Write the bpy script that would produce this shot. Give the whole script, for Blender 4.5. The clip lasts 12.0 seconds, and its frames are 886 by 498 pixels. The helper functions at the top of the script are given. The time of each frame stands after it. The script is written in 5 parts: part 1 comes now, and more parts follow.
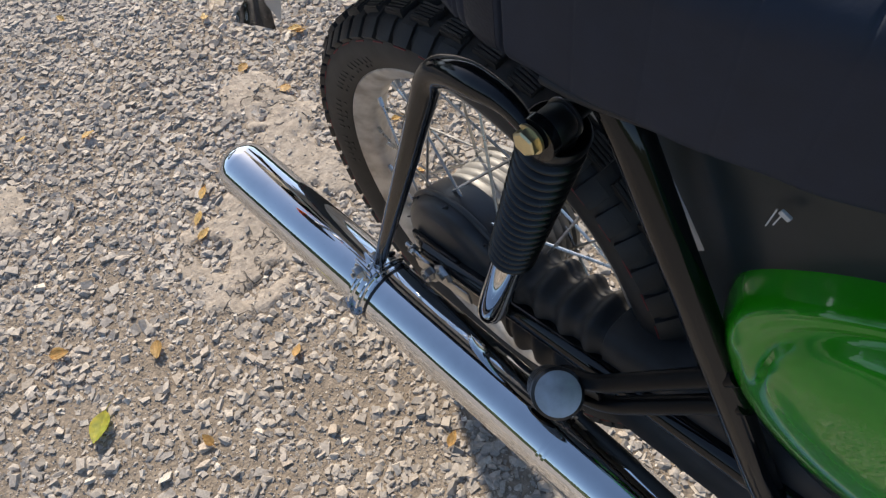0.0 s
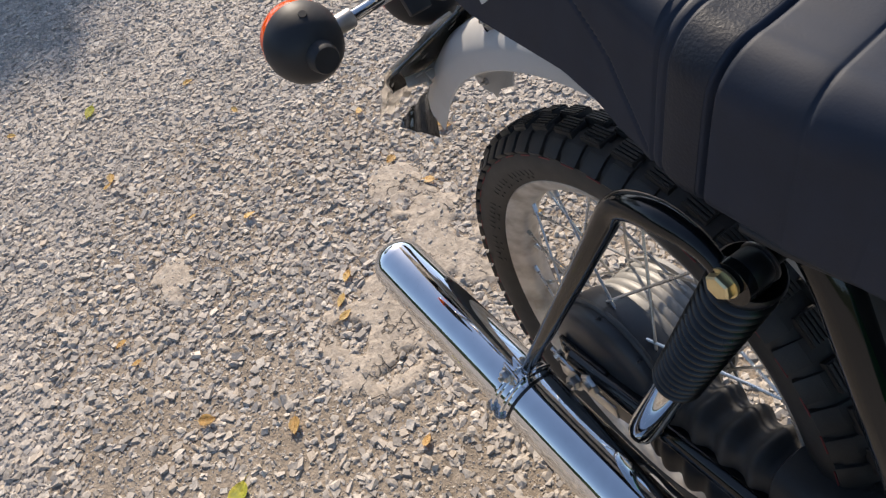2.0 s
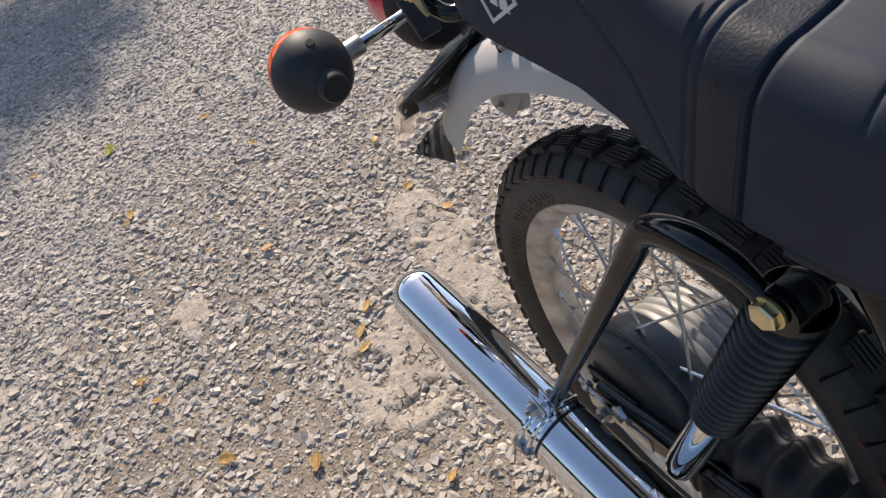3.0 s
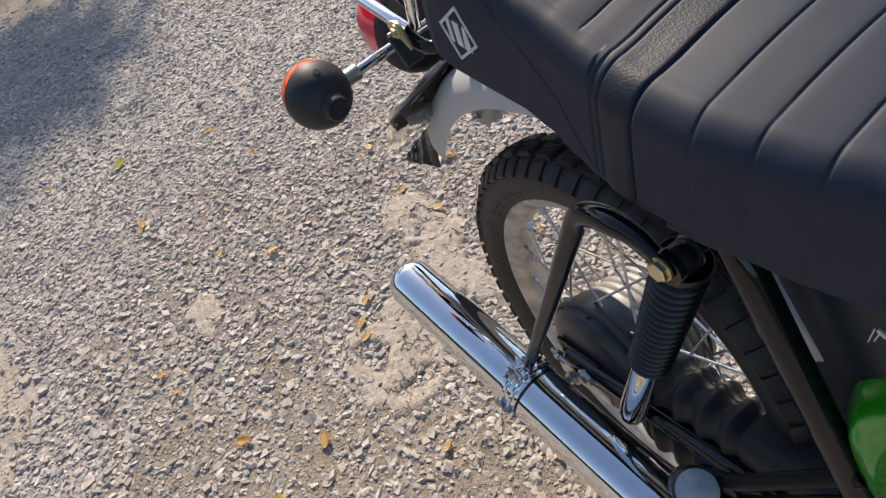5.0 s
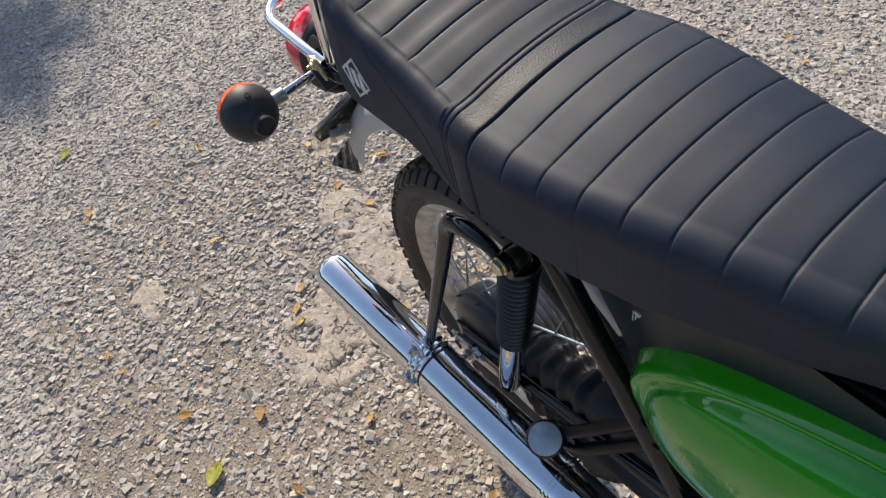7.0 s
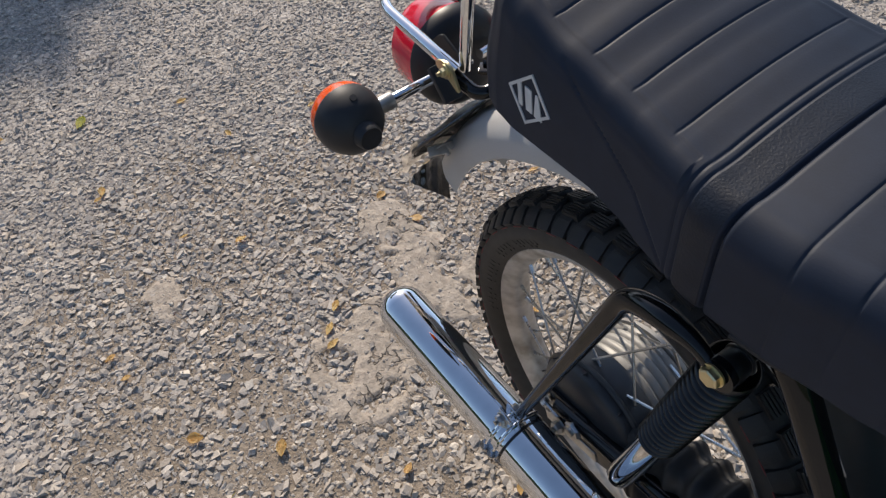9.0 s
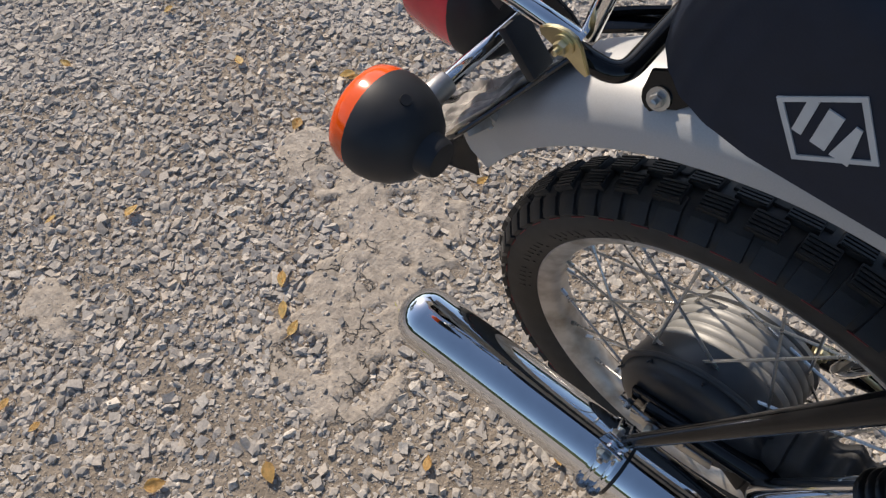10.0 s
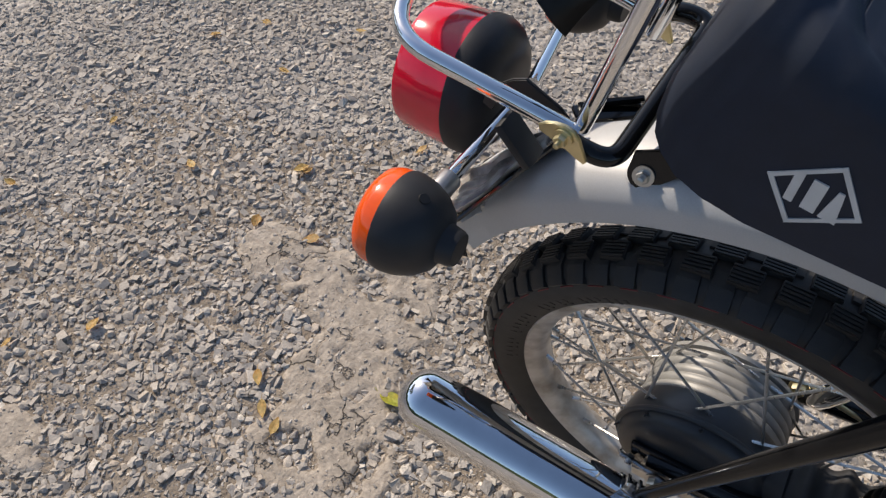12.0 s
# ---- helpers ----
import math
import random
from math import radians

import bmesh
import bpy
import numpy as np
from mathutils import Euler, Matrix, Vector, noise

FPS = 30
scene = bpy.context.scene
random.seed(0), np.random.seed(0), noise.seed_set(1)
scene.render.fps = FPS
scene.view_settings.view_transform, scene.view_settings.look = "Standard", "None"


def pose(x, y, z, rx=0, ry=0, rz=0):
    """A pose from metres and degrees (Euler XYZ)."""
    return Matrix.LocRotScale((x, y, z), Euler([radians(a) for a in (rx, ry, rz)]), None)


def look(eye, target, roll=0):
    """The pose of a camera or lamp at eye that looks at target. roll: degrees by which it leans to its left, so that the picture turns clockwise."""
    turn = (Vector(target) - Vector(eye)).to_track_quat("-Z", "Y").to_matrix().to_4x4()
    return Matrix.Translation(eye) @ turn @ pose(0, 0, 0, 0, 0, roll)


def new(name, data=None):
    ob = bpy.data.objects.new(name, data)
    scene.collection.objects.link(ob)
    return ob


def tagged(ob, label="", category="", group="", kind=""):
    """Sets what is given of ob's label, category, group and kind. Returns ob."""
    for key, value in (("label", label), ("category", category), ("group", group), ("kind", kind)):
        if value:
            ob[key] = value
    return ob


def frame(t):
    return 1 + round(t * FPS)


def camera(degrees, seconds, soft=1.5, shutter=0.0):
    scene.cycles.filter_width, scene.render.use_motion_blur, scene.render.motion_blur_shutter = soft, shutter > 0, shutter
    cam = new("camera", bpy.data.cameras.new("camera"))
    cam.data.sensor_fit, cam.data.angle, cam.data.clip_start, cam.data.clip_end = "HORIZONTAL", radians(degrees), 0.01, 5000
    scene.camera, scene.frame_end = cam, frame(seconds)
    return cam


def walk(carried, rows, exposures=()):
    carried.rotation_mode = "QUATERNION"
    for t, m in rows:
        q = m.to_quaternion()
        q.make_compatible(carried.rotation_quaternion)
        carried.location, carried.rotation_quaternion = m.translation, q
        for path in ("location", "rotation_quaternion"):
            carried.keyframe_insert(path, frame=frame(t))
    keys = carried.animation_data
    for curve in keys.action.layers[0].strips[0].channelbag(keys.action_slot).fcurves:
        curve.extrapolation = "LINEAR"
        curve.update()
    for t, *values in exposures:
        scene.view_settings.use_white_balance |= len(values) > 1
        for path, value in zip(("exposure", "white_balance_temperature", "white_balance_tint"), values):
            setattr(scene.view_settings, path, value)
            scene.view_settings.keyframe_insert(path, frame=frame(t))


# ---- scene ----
# ---- camera ----
cam = camera(66.8, 12.0, soft=1.33)
PATH = [
    (0, (0.338, -0.265, 0.937), (-0.554, 0.343, -0.746), -10.2),
    (0.3, (0.278, -0.281, 0.913), (-0.656, 0.332, -0.746), -9.9),
    (0.5, (0.272, -0.276, 0.926), (-0.734, 0.274, -0.712), -13.9),
    (1, (0.280, -0.285, 0.951), (-0.840, 0.214, -0.630), -15.8),
    (1.5, (0.298, -0.275, 0.975), (-0.927, 0.223, -0.525), -16.9),
    (2, (0.303, -0.282, 0.968), (-0.928, 0.198, -0.533), -17.0),
    (2.5, (0.311, -0.283, 0.973), (-0.927, 0.185, -0.526), -17.3),
    (3, (0.286, -0.271, 0.952), (-1.019, 0.197, -0.489), -19.9),
    (3.1, (0.271, -0.272, 0.945), (-1.095, 0.280, -0.406), -19.2),
    (3.2, (0.261, -0.275, 0.936), (-1.087, 0.319, -0.416), -16.4),
    (3.3, (0.262, -0.278, 0.928), (-1.073, 0.317, -0.437), -13.9),
    (3.5, (0.265, -0.277, 0.922), (-1.020, 0.301, -0.497), -13.2),
    (3.7, (0.267, -0.278, 0.926), (-1.011, 0.313, -0.493), -12.6),
    (5.3, (0.407, -0.304, 1.045), (-0.907, 0.168, -0.387), -22.1),
    (5.5, (0.421, -0.304, 1.051), (-0.906, 0.168, -0.370), -21.3),
    (6, (0.429, -0.290, 1.058), (-0.897, 0.234, -0.345), -20.9),
    (6.5, (0.439, -0.285, 1.061), (-0.884, 0.250, -0.341), -20.2),
    (6.8, (0.465, -0.292, 1.086), (-0.734, 0.247, -0.422), -18.1),
    (7, (0.494, -0.290, 1.124), (-0.710, 0.287, -0.365), -16.5),
    (7.2, (0.522, -0.274, 1.168), (-0.749, 0.365, -0.237), -16.8),
    (8.8, (0.384, -0.279, 1.134), (-0.895, 0.347, -0.271), -14.0),
    (8.9, (0.338, -0.301, 1.102), (-0.907, 0.292, -0.346), -12.5),
    (9, (0.294, -0.333, 1.069), (-0.890, 0.281, -0.421), -8.6),
    (9.1, (0.246, -0.355, 1.050), (-0.882, 0.235, -0.492), -8.8),
    (9.3, (0.137, -0.340, 1.028), (-0.935, 0.221, -0.564), -15.0),
    (9.5, (0.043, -0.309, 1.008), (-0.843, 0.312, -0.674), -13.6),
    (9.7, (0.001, -0.312, 0.997), (-0.835, 0.342, -0.698), -9.6),
    (10, (-0.028, -0.313, 0.997), (-0.686, 0.359, -0.768), -3.3),
    (10.3, (-0.033, -0.341, 1.008), (-0.639, 0.489, -0.708), 6.5),
    (10.5, (-0.044, -0.354, 1.020), (-0.651, 0.478, -0.694), 5.9),
    (11, (-0.059, -0.380, 1.046), (-0.773, 0.471, -0.617), 2.2),
    (11.5, (-0.070, -0.382, 1.043), (-0.757, 0.532, -0.597), 3.6),
    (12, (-0.067, -0.353, 1.027), (-0.687, 0.585, -0.627), 0.1),
]
EXPOSURES = [(0.0, 0.40, 6730, 11), (0.5, 0.59, 6830, 13), (1.5, 0.49, 6880, 13), (3.5, 0.47, 6880, 14), (7.2, 0.42, 6750, 11), (8.8, 0.11, 6680, 12), (12.0, 0.08, 6700, 12)]
walk(cam, [(t, look(eye, target, roll)) for t, eye, target, roll in PATH], EXPOSURES)

# ---- world and sun ----
SUN = Vector((-1.35, 0.45, 1.0)).normalized()
world = bpy.data.worlds.new("sky")
scene.world = world
world.use_nodes = True
wn = world.node_tree.nodes
sky = wn.new("ShaderNodeTexSky")
sky.sky_type, sky.sun_disc = "NISHITA", False
sky.sun_elevation = math.asin(SUN.z)
sky.sun_rotation = math.atan2(SUN.x, SUN.y)
sky.air_density, sky.dust_density, sky.ozone_density = 1.0, 0.7, 1.6
wn["Background"].inputs["Strength"].default_value = 0.14
world.node_tree.links.new(sky.outputs["Color"], wn["Background"].inputs["Color"])
lamp = bpy.data.lights.new("sun", "SUN")
lamp.energy, lamp.angle, lamp.color = 4.5, radians(1.6), (1.0, 0.90, 0.76)
sun = new("sun", lamp)
sun.matrix_world = look(tuple(SUN * 20), (0, 0, 0))
scene.view_settings.exposure = 0.30


# ---- materials ----
def material(name, color, rough=0.5, metal=0.0, coat=0.0, var=0.15, scale=60.0, bump=0.0, bump_scale=400.0, spec=0.5, rvar=0.1, second=None, second_scale=8.0, second_amount=0.5, coat_rough=0.05):
    """A surface with colour variation at two scales, uneven gloss and fine relief, in object metres."""
    m = bpy.data.materials.new(name)
    m.use_nodes = True
    n, l = m.node_tree.nodes, m.node_tree.links
    b = n["Principled BSDF"]
    b.inputs["Metallic"].default_value = metal
    b.inputs["Coat Weight"].default_value = coat
    b.inputs["Coat Roughness"].default_value = coat_rough
    b.inputs["Specular IOR Level"].default_value = spec
    tc = n.new("ShaderNodeTexCoord")
    fine = n.new("ShaderNodeTexNoise")
    fine.inputs["Scale"].default_value, fine.inputs["Detail"].default_value = scale, 6
    wide = n.new("ShaderNodeTexNoise")
    wide.inputs["Scale"].default_value, wide.inputs["Detail"].default_value = second_scale, 4
    for t in (fine, wide):
        l.new(tc.outputs["Object"], t.inputs["Vector"])
    ramp = n.new("ShaderNodeMapRange")
    ramp.inputs["To Min"].default_value, ramp.inputs["To Max"].default_value = 1 - var, 1 + var
    ramp.inputs["From Min"].default_value, ramp.inputs["From Max"].default_value = 0.3, 0.7
    l.new(fine.outputs["Fac"], ramp.inputs["Value"])
    mix = n.new("ShaderNodeMix")
    mix.data_type = "RGBA"
    mix.inputs["A"].default_value = (*color, 1)
    mix.inputs["B"].default_value = (*(second or color), 1)
    r2 = n.new("ShaderNodeMapRange")
    r2.inputs["From Min"].default_value, r2.inputs["From Max"].default_value = 0.42, 0.68
    r2.inputs["To Max"].default_value = second_amount
    l.new(wide.outputs["Fac"], r2.inputs["Value"])
    l.new(r2.outputs["Result"], mix.inputs["Factor"])
    mul = n.new("ShaderNodeMix")
    mul.data_type, mul.blend_type = "RGBA", "MULTIPLY"
    mul.inputs["Factor"].default_value = 1
    l.new(mix.outputs["Result"], mul.inputs["A"])
    l.new(ramp.outputs["Result"], mul.inputs["B"])
    l.new(mul.outputs["Result"], b.inputs["Base Color"])
    rr = n.new("ShaderNodeMapRange")
    rr.inputs["From Min"].default_value, rr.inputs["From Max"].default_value = 0.3, 0.7
    rr.inputs["To Min"].default_value, rr.inputs["To Max"].default_value = max(rough - rvar, 0.01), min(rough + rvar, 1)
    l.new(wide.outputs["Fac"], rr.inputs["Value"])
    l.new(rr.outputs["Result"], b.inputs["Roughness"])
    if bump:
        bn = n.new("ShaderNodeTexNoise")
        bn.inputs["Scale"].default_value, bn.inputs["Detail"].default_value = bump_scale, 5
        l.new(tc.outputs["Object"], bn.inputs["Vector"])
        bp = n.new("ShaderNodeBump")
        bp.inputs["Strength"].default_value, bp.inputs["Distance"].default_value = bump, 0.001
        l.new(bn.outputs["Fac"], bp.inputs["Height"])
        l.new(bp.outputs["Normal"], b.inputs["Normal"])
    return m


CHROME = material("chrome", (0.78, 0.79, 0.80), 0.045, 1.0, var=0.03, rvar=0.02, second=(0.70, 0.70, 0.70))
ZINC = material("yellow zinc", (0.62, 0.52, 0.26), 0.3, 1.0, var=0.2, rvar=0.1, second=(0.75, 0.70, 0.55))
STEEL = material("bright steel", (0.55, 0.55, 0.54), 0.3, 1.0, var=0.15, second=(0.35, 0.33, 0.31))
BLACK = material("black gloss paint", (0.0040, 0.0044, 0.0052), 0.10, coat=0.15, var=0.2, rvar=0.05, second=(0.008, 0.008, 0.0085), second_amount=0.4, bump=0.02, bump_scale=150, spec=0.30)
GAITER = material("glossy rubber gaiter", (0.0035, 0.0037, 0.0042), 0.30, var=0.2, rvar=0.05, second=(0.007, 0.007, 0.008), second_amount=0.3, spec=0.5)
FRAME = material("black frame paint", (0.0045, 0.0048, 0.0056), 0.30, var=0.2, rvar=0.06, second=(0.009, 0.009, 0.0095), second_amount=0.4, spec=0.16)
PLASTIC = material("black plastic", (0.018, 0.019, 0.022), 0.48, var=0.15, second=(0.025, 0.0255, 0.028), bump=0.02, bump_scale=900, spec=0.34)
SLEEVE = material("dull sleeve rubber", (0.028, 0.028, 0.029), 0.62, var=0.2, second=(0.030, 0.029, 0.028), second_amount=0.4, rvar=0.08, bump=0.10, bump_scale=700, spec=0.4)
CASE = material("chain case plastic", (0.026, 0.027, 0.030), 0.36, var=0.15, second=(0.026, 0.026, 0.027), second_amount=0.5, rvar=0.08, bump=0.04, bump_scale=600, spec=0.45)
RUBBER = material("black rubber", (0.0075, 0.0075, 0.008), 0.34, var=0.25, second=(0.014, 0.0135, 0.013), second_amount=0.3, bump=0.08, bump_scale=500)
TYRE = material("tyre rubber", (0.014, 0.0135, 0.0135), 0.58, var=0.3, second=(0.050, 0.044, 0.038), second_scale=14, second_amount=0.40, bump=0.2, bump_scale=500)
VINYL = material("black vinyl", (0.0082, 0.0144, 0.0292), 0.62, var=0.12, second=(0.0094, 0.0160, 0.0316), rvar=0.06, bump=0.08, bump_scale=700, spec=0.36)
STRAP = material("grained vinyl", (0.0080, 0.0125, 0.0220), 0.50, var=0.15, second=(0.010, 0.014, 0.024), rvar=0.05, bump=0.30, bump_scale=600, spec=0.28)
SILVER = material("silver paint", (0.47, 0.472, 0.474), 0.50, 0.20, var=0.05, scale=900, second=(0.43, 0.427, 0.42), second_amount=0.5)
RIM = material("dull aluminium rim", (0.56, 0.52, 0.47), 0.42, 0.35, var=0.12, second=(0.27, 0.215, 0.16), second_scale=34, second_amount=0.75)
HUB = material("cast aluminium", (0.27, 0.262, 0.245), 0.5, 0.2, var=0.10, second=(0.20, 0.192, 0.176), bump=0.05)
GREEN = material("green gloss paint", (0.012, 0.250, 0.005), 0.22, coat=0.75, var=0.05, second=(0.015, 0.27, 0.006), rvar=0.05, spec=0.2, coat_rough=0.03)
ORANGE = material("amber plastic", (0.82, 0.085, 0.004), 0.14, coat=0.3, var=0.12, rvar=0.05, second=(0.90, 0.13, 0.010))
PAINT = material("faded red paint", (0.22, 0.03, 0.03), 0.7, var=0.4, second=(0.06, 0.04, 0.04), second_scale=60)
RED = material("red lens plastic", (0.62, 0.007, 0.030), 0.16, coat=0.5, var=0.15, scale=30, rvar=0.06, second=(0.72, 0.012, 0.045))
# the paler second tone paints in highlights of the crumpled film
FILM = material("clear film over black", (0.007, 0.007, 0.008), 0.10, coat=0.6, var=0.4, scale=40, rvar=0.04, bump=0.4, bump_scale=45, second=(0.060, 0.058, 0.056), second_scale=26, second_amount=0.6)
# pale base stands in for glare on the film, dark second for black beneath
CLEAR = material("dusty clear plastic with painted glare", (0.74, 0.69, 0.63), 0.22, coat=0.7, var=0.25, scale=30, bump=0.8, bump_scale=60, second=(0.12, 0.113, 0.105), second_scale=42, second_amount=0.85)
PANEL = material("smooth dark panel", (0.032, 0.046, 0.053), 0.34, var=0.08, second=(0.024, 0.035, 0.040), rvar=0.06, spec=0.7)
WHITE = material("white print", (0.55, 0.55, 0.54), 0.5, var=0.08)
PEGCAP = material("worn silver disc", (0.42, 0.45, 0.48), 0.38, 0.4, var=0.2, second=(0.25, 0.26, 0.27), second_scale=40)


# ---- mesh tools ----
def part(name, bm, mat, parent=None, label="", sharp=38):
    me = bpy.data.meshes.new(name)
    bmesh.ops.recalc_face_normals(bm, faces=bm.faces)
    for f in bm.faces:
        f.smooth = True
    bm.to_mesh(me)
    bm.free()
    me.materials.append(mat)
    me.set_sharp_from_angle(angle=radians(sharp))
    ob = new(name, me)
    if parent:
        ob.parent = parent
        ob.matrix_parent_inverse = parent.matrix_world.inverted()
    if label:
        ob["label"] = label
    return ob


def thing(name, label, category, group="", at=(0, 0, 0)):
    ob = new(name)
    ob.empty_display_size = 0.05
    ob.matrix_world = Matrix.Translation(at)
    return tagged(ob, label, category, group)


def spline(points, steps=8):
    """Points of a smooth line through the given ones."""
    p = [Vector(q) for q in points]
    p = [2 * p[0] - p[1]] + p + [2 * p[-1] - p[-2]]
    out = []
    for i in range(1, len(p) - 2):
        a, b, c, d = p[i - 1:i + 3]
        for k in range(steps):
            t = k / steps
            out.append(0.5 * (2 * b + (c - a) * t + (2 * a - 5 * b + 4 * c - d) * t * t + (3 * b - a - 3 * c + d) * t ** 3))
    out.append(p[-2])
    return out


def bent(points, radius, steps=6):
    """A line of straight runs with rounded bends."""
    p = [Vector(q) for q in points]
    out = [p[0]]
    for a, b, c in zip(p, p[1:], p[2:]):
        r = min(radius, (a - b).length * 0.48, (c - b).length * 0.48)
        s, e = b + (a - b).normalized() * r, b + (c - b).normalized() * r
        for k in range(steps + 1):
            t = k / steps
            out.append((1 - t) ** 2 * s + 2 * t * (1 - t) * b + t * t * e)
    out.append(p[-1])
    return out


def sweep(bm, line, radius, sides=14, caps=True, flat=1.0):
    """A round bar along a line; radius is a number or a function of 0 to 1."""
    line = [Vector(q) for q in line]
    rad = radius if callable(radius) else (lambda t: radius)
    tan = (line[1] - line[0]).normalized()
    side = tan.orthogonal().normalized()
    total = sum((b - a).length for a, b in zip(line, line[1:]))
    run, rings = 0.0, []
    for i, q in enumerate(line):
        if i:
            run += (q - line[i - 1]).length
        nxt = line[min(i + 1, len(line) - 1)] - line[max(i - 1, 0)]
        new_tan = nxt.normalized()
        side = (tan.rotation_difference(new_tan) @ side).normalized()
        tan = new_tan
        up = tan.cross(side)
        r = rad(run / total)
        rings.append([bm.verts.new(q + r * (math.cos(a) * side + flat * math.sin(a) * up)) for a in (2 * math.pi * k / sides for k in range(sides))])
    for a, b in zip(rings, rings[1:]):
        for k in range(sides):
            bm.faces.new((a[k], a[(k + 1) % sides], b[(k + 1) % sides], b[k]))
    if caps:
        bm.faces.new(rings[0][::-1])
        bm.faces.new(rings[-1])
    return bm


def lathe(bm, profile, centre, axis, sides=32, closed=False):
    """Turn rows of (along, radius) about an axis."""
    axis = Vector(axis).normalized()
    u = axis.orthogonal().normalized()
    v = axis.cross(u)
    centre = Vector(centre)
    rings = []
    for s, r in profile:
        if r < 1e-6:
            rings.append([bm.verts.new(centre + axis * s)])
        else:
            rings.append([bm.verts.new(centre + axis * s + r * (math.cos(a) * u + math.sin(a) * v)) for a in (2 * math.pi * k / sides for k in range(sides))])
    pairs = list(zip(rings, rings[1:])) + ([(rings[-1], rings[0])] if closed else [])
    for a, b in pairs:
        for k in range(sides):
            j = (k + 1) % sides
            if len(a) == 1 and len(b) == 1:
                continue
            if len(a) == 1:
                bm.faces.new((a[0], b[j], b[k]))
            elif len(b) == 1:
                bm.faces.new((a[k], a[j], b[0]))
            else:
                bm.faces.new((a[k], a[j], b[j], b[k]))
    return bm


def block(bm, m, size, bevel=0.0):
    """A box of that size at the pose m, with rounded edges."""
    r = bmesh.ops.create_cube(bm, size=1.0, matrix=m @ Matrix.Diagonal((*size, 1)))
    if bevel:
        edges = list({e for v in r["verts"] for e in v.link_edges})
        bmesh.ops.bevel(bm, geom=edges, offset=bevel, segments=2, affect="EDGES", profile=0.6)
    return bm


def plate(bm, outline, thickness, m=Matrix.Identity(4), bevel=0.0):
    """A flat piece: an outline in x and z, thick along y."""
    a = [bm.verts.new(m @ Vector((x, -thickness / 2, z))) for x, z in outline]
    b = [bm.verts.new(m @ Vector((x, thickness / 2, z))) for x, z in outline]
    faces = [bm.faces.new(a), bm.faces.new(b[::-1])]
    for k in range(len(a)):
        j = (k + 1) % len(a)
        faces.append(bm.faces.new((a[j], a[k], b[k], b[j])))
    if bevel:
        edges = [e for f in faces[:2] for e in f.edges]
        bmesh.ops.bevel(bm, geom=edges, offset=bevel, segments=2, affect="EDGES")
    return bm


def hexbolt(bm, at, axis, af, head=0.006, washer=0.0):
    """A bolt head with six flats, on a washer."""
    axis = Vector(axis).normalized()
    if washer:
        lathe(bm, [(0, 0.0), (0, washer), (0.0016, washer), (0.0018, 0.0)], at, axis, 20)
    base = Vector(at) + axis * 0.0016
    lathe(bm, [(0, 0.0), (0, af), (head * 0.8, af), (head, af * 0.86), (head, 0.0)], base, axis, 6)
    lathe(bm, [(head, af * 0.45), (head + 0.004, af * 0.45), (head + 0.005, 0.0)], base, axis, 12)
    return bm


# ---- the motorcycle ----
MID = 0.010                       # middle plane of the machine
WHEEL_MID = 0.017                 # middle plane of the rear wheel and its mudguard
AXLE = Vector((0.033, WHEEL_MID, 0.318))
bike = thing("motorcycle", "black and green vintage light motorcycle on its centre stand, chrome exhaust", "motorcycle", at=(0.033, MID, 0.0))


def smooth_step(a, b, x):
    t = min(max((x - a) / (b - a), 0), 1)
    return t * t * (3 - 2 * t)


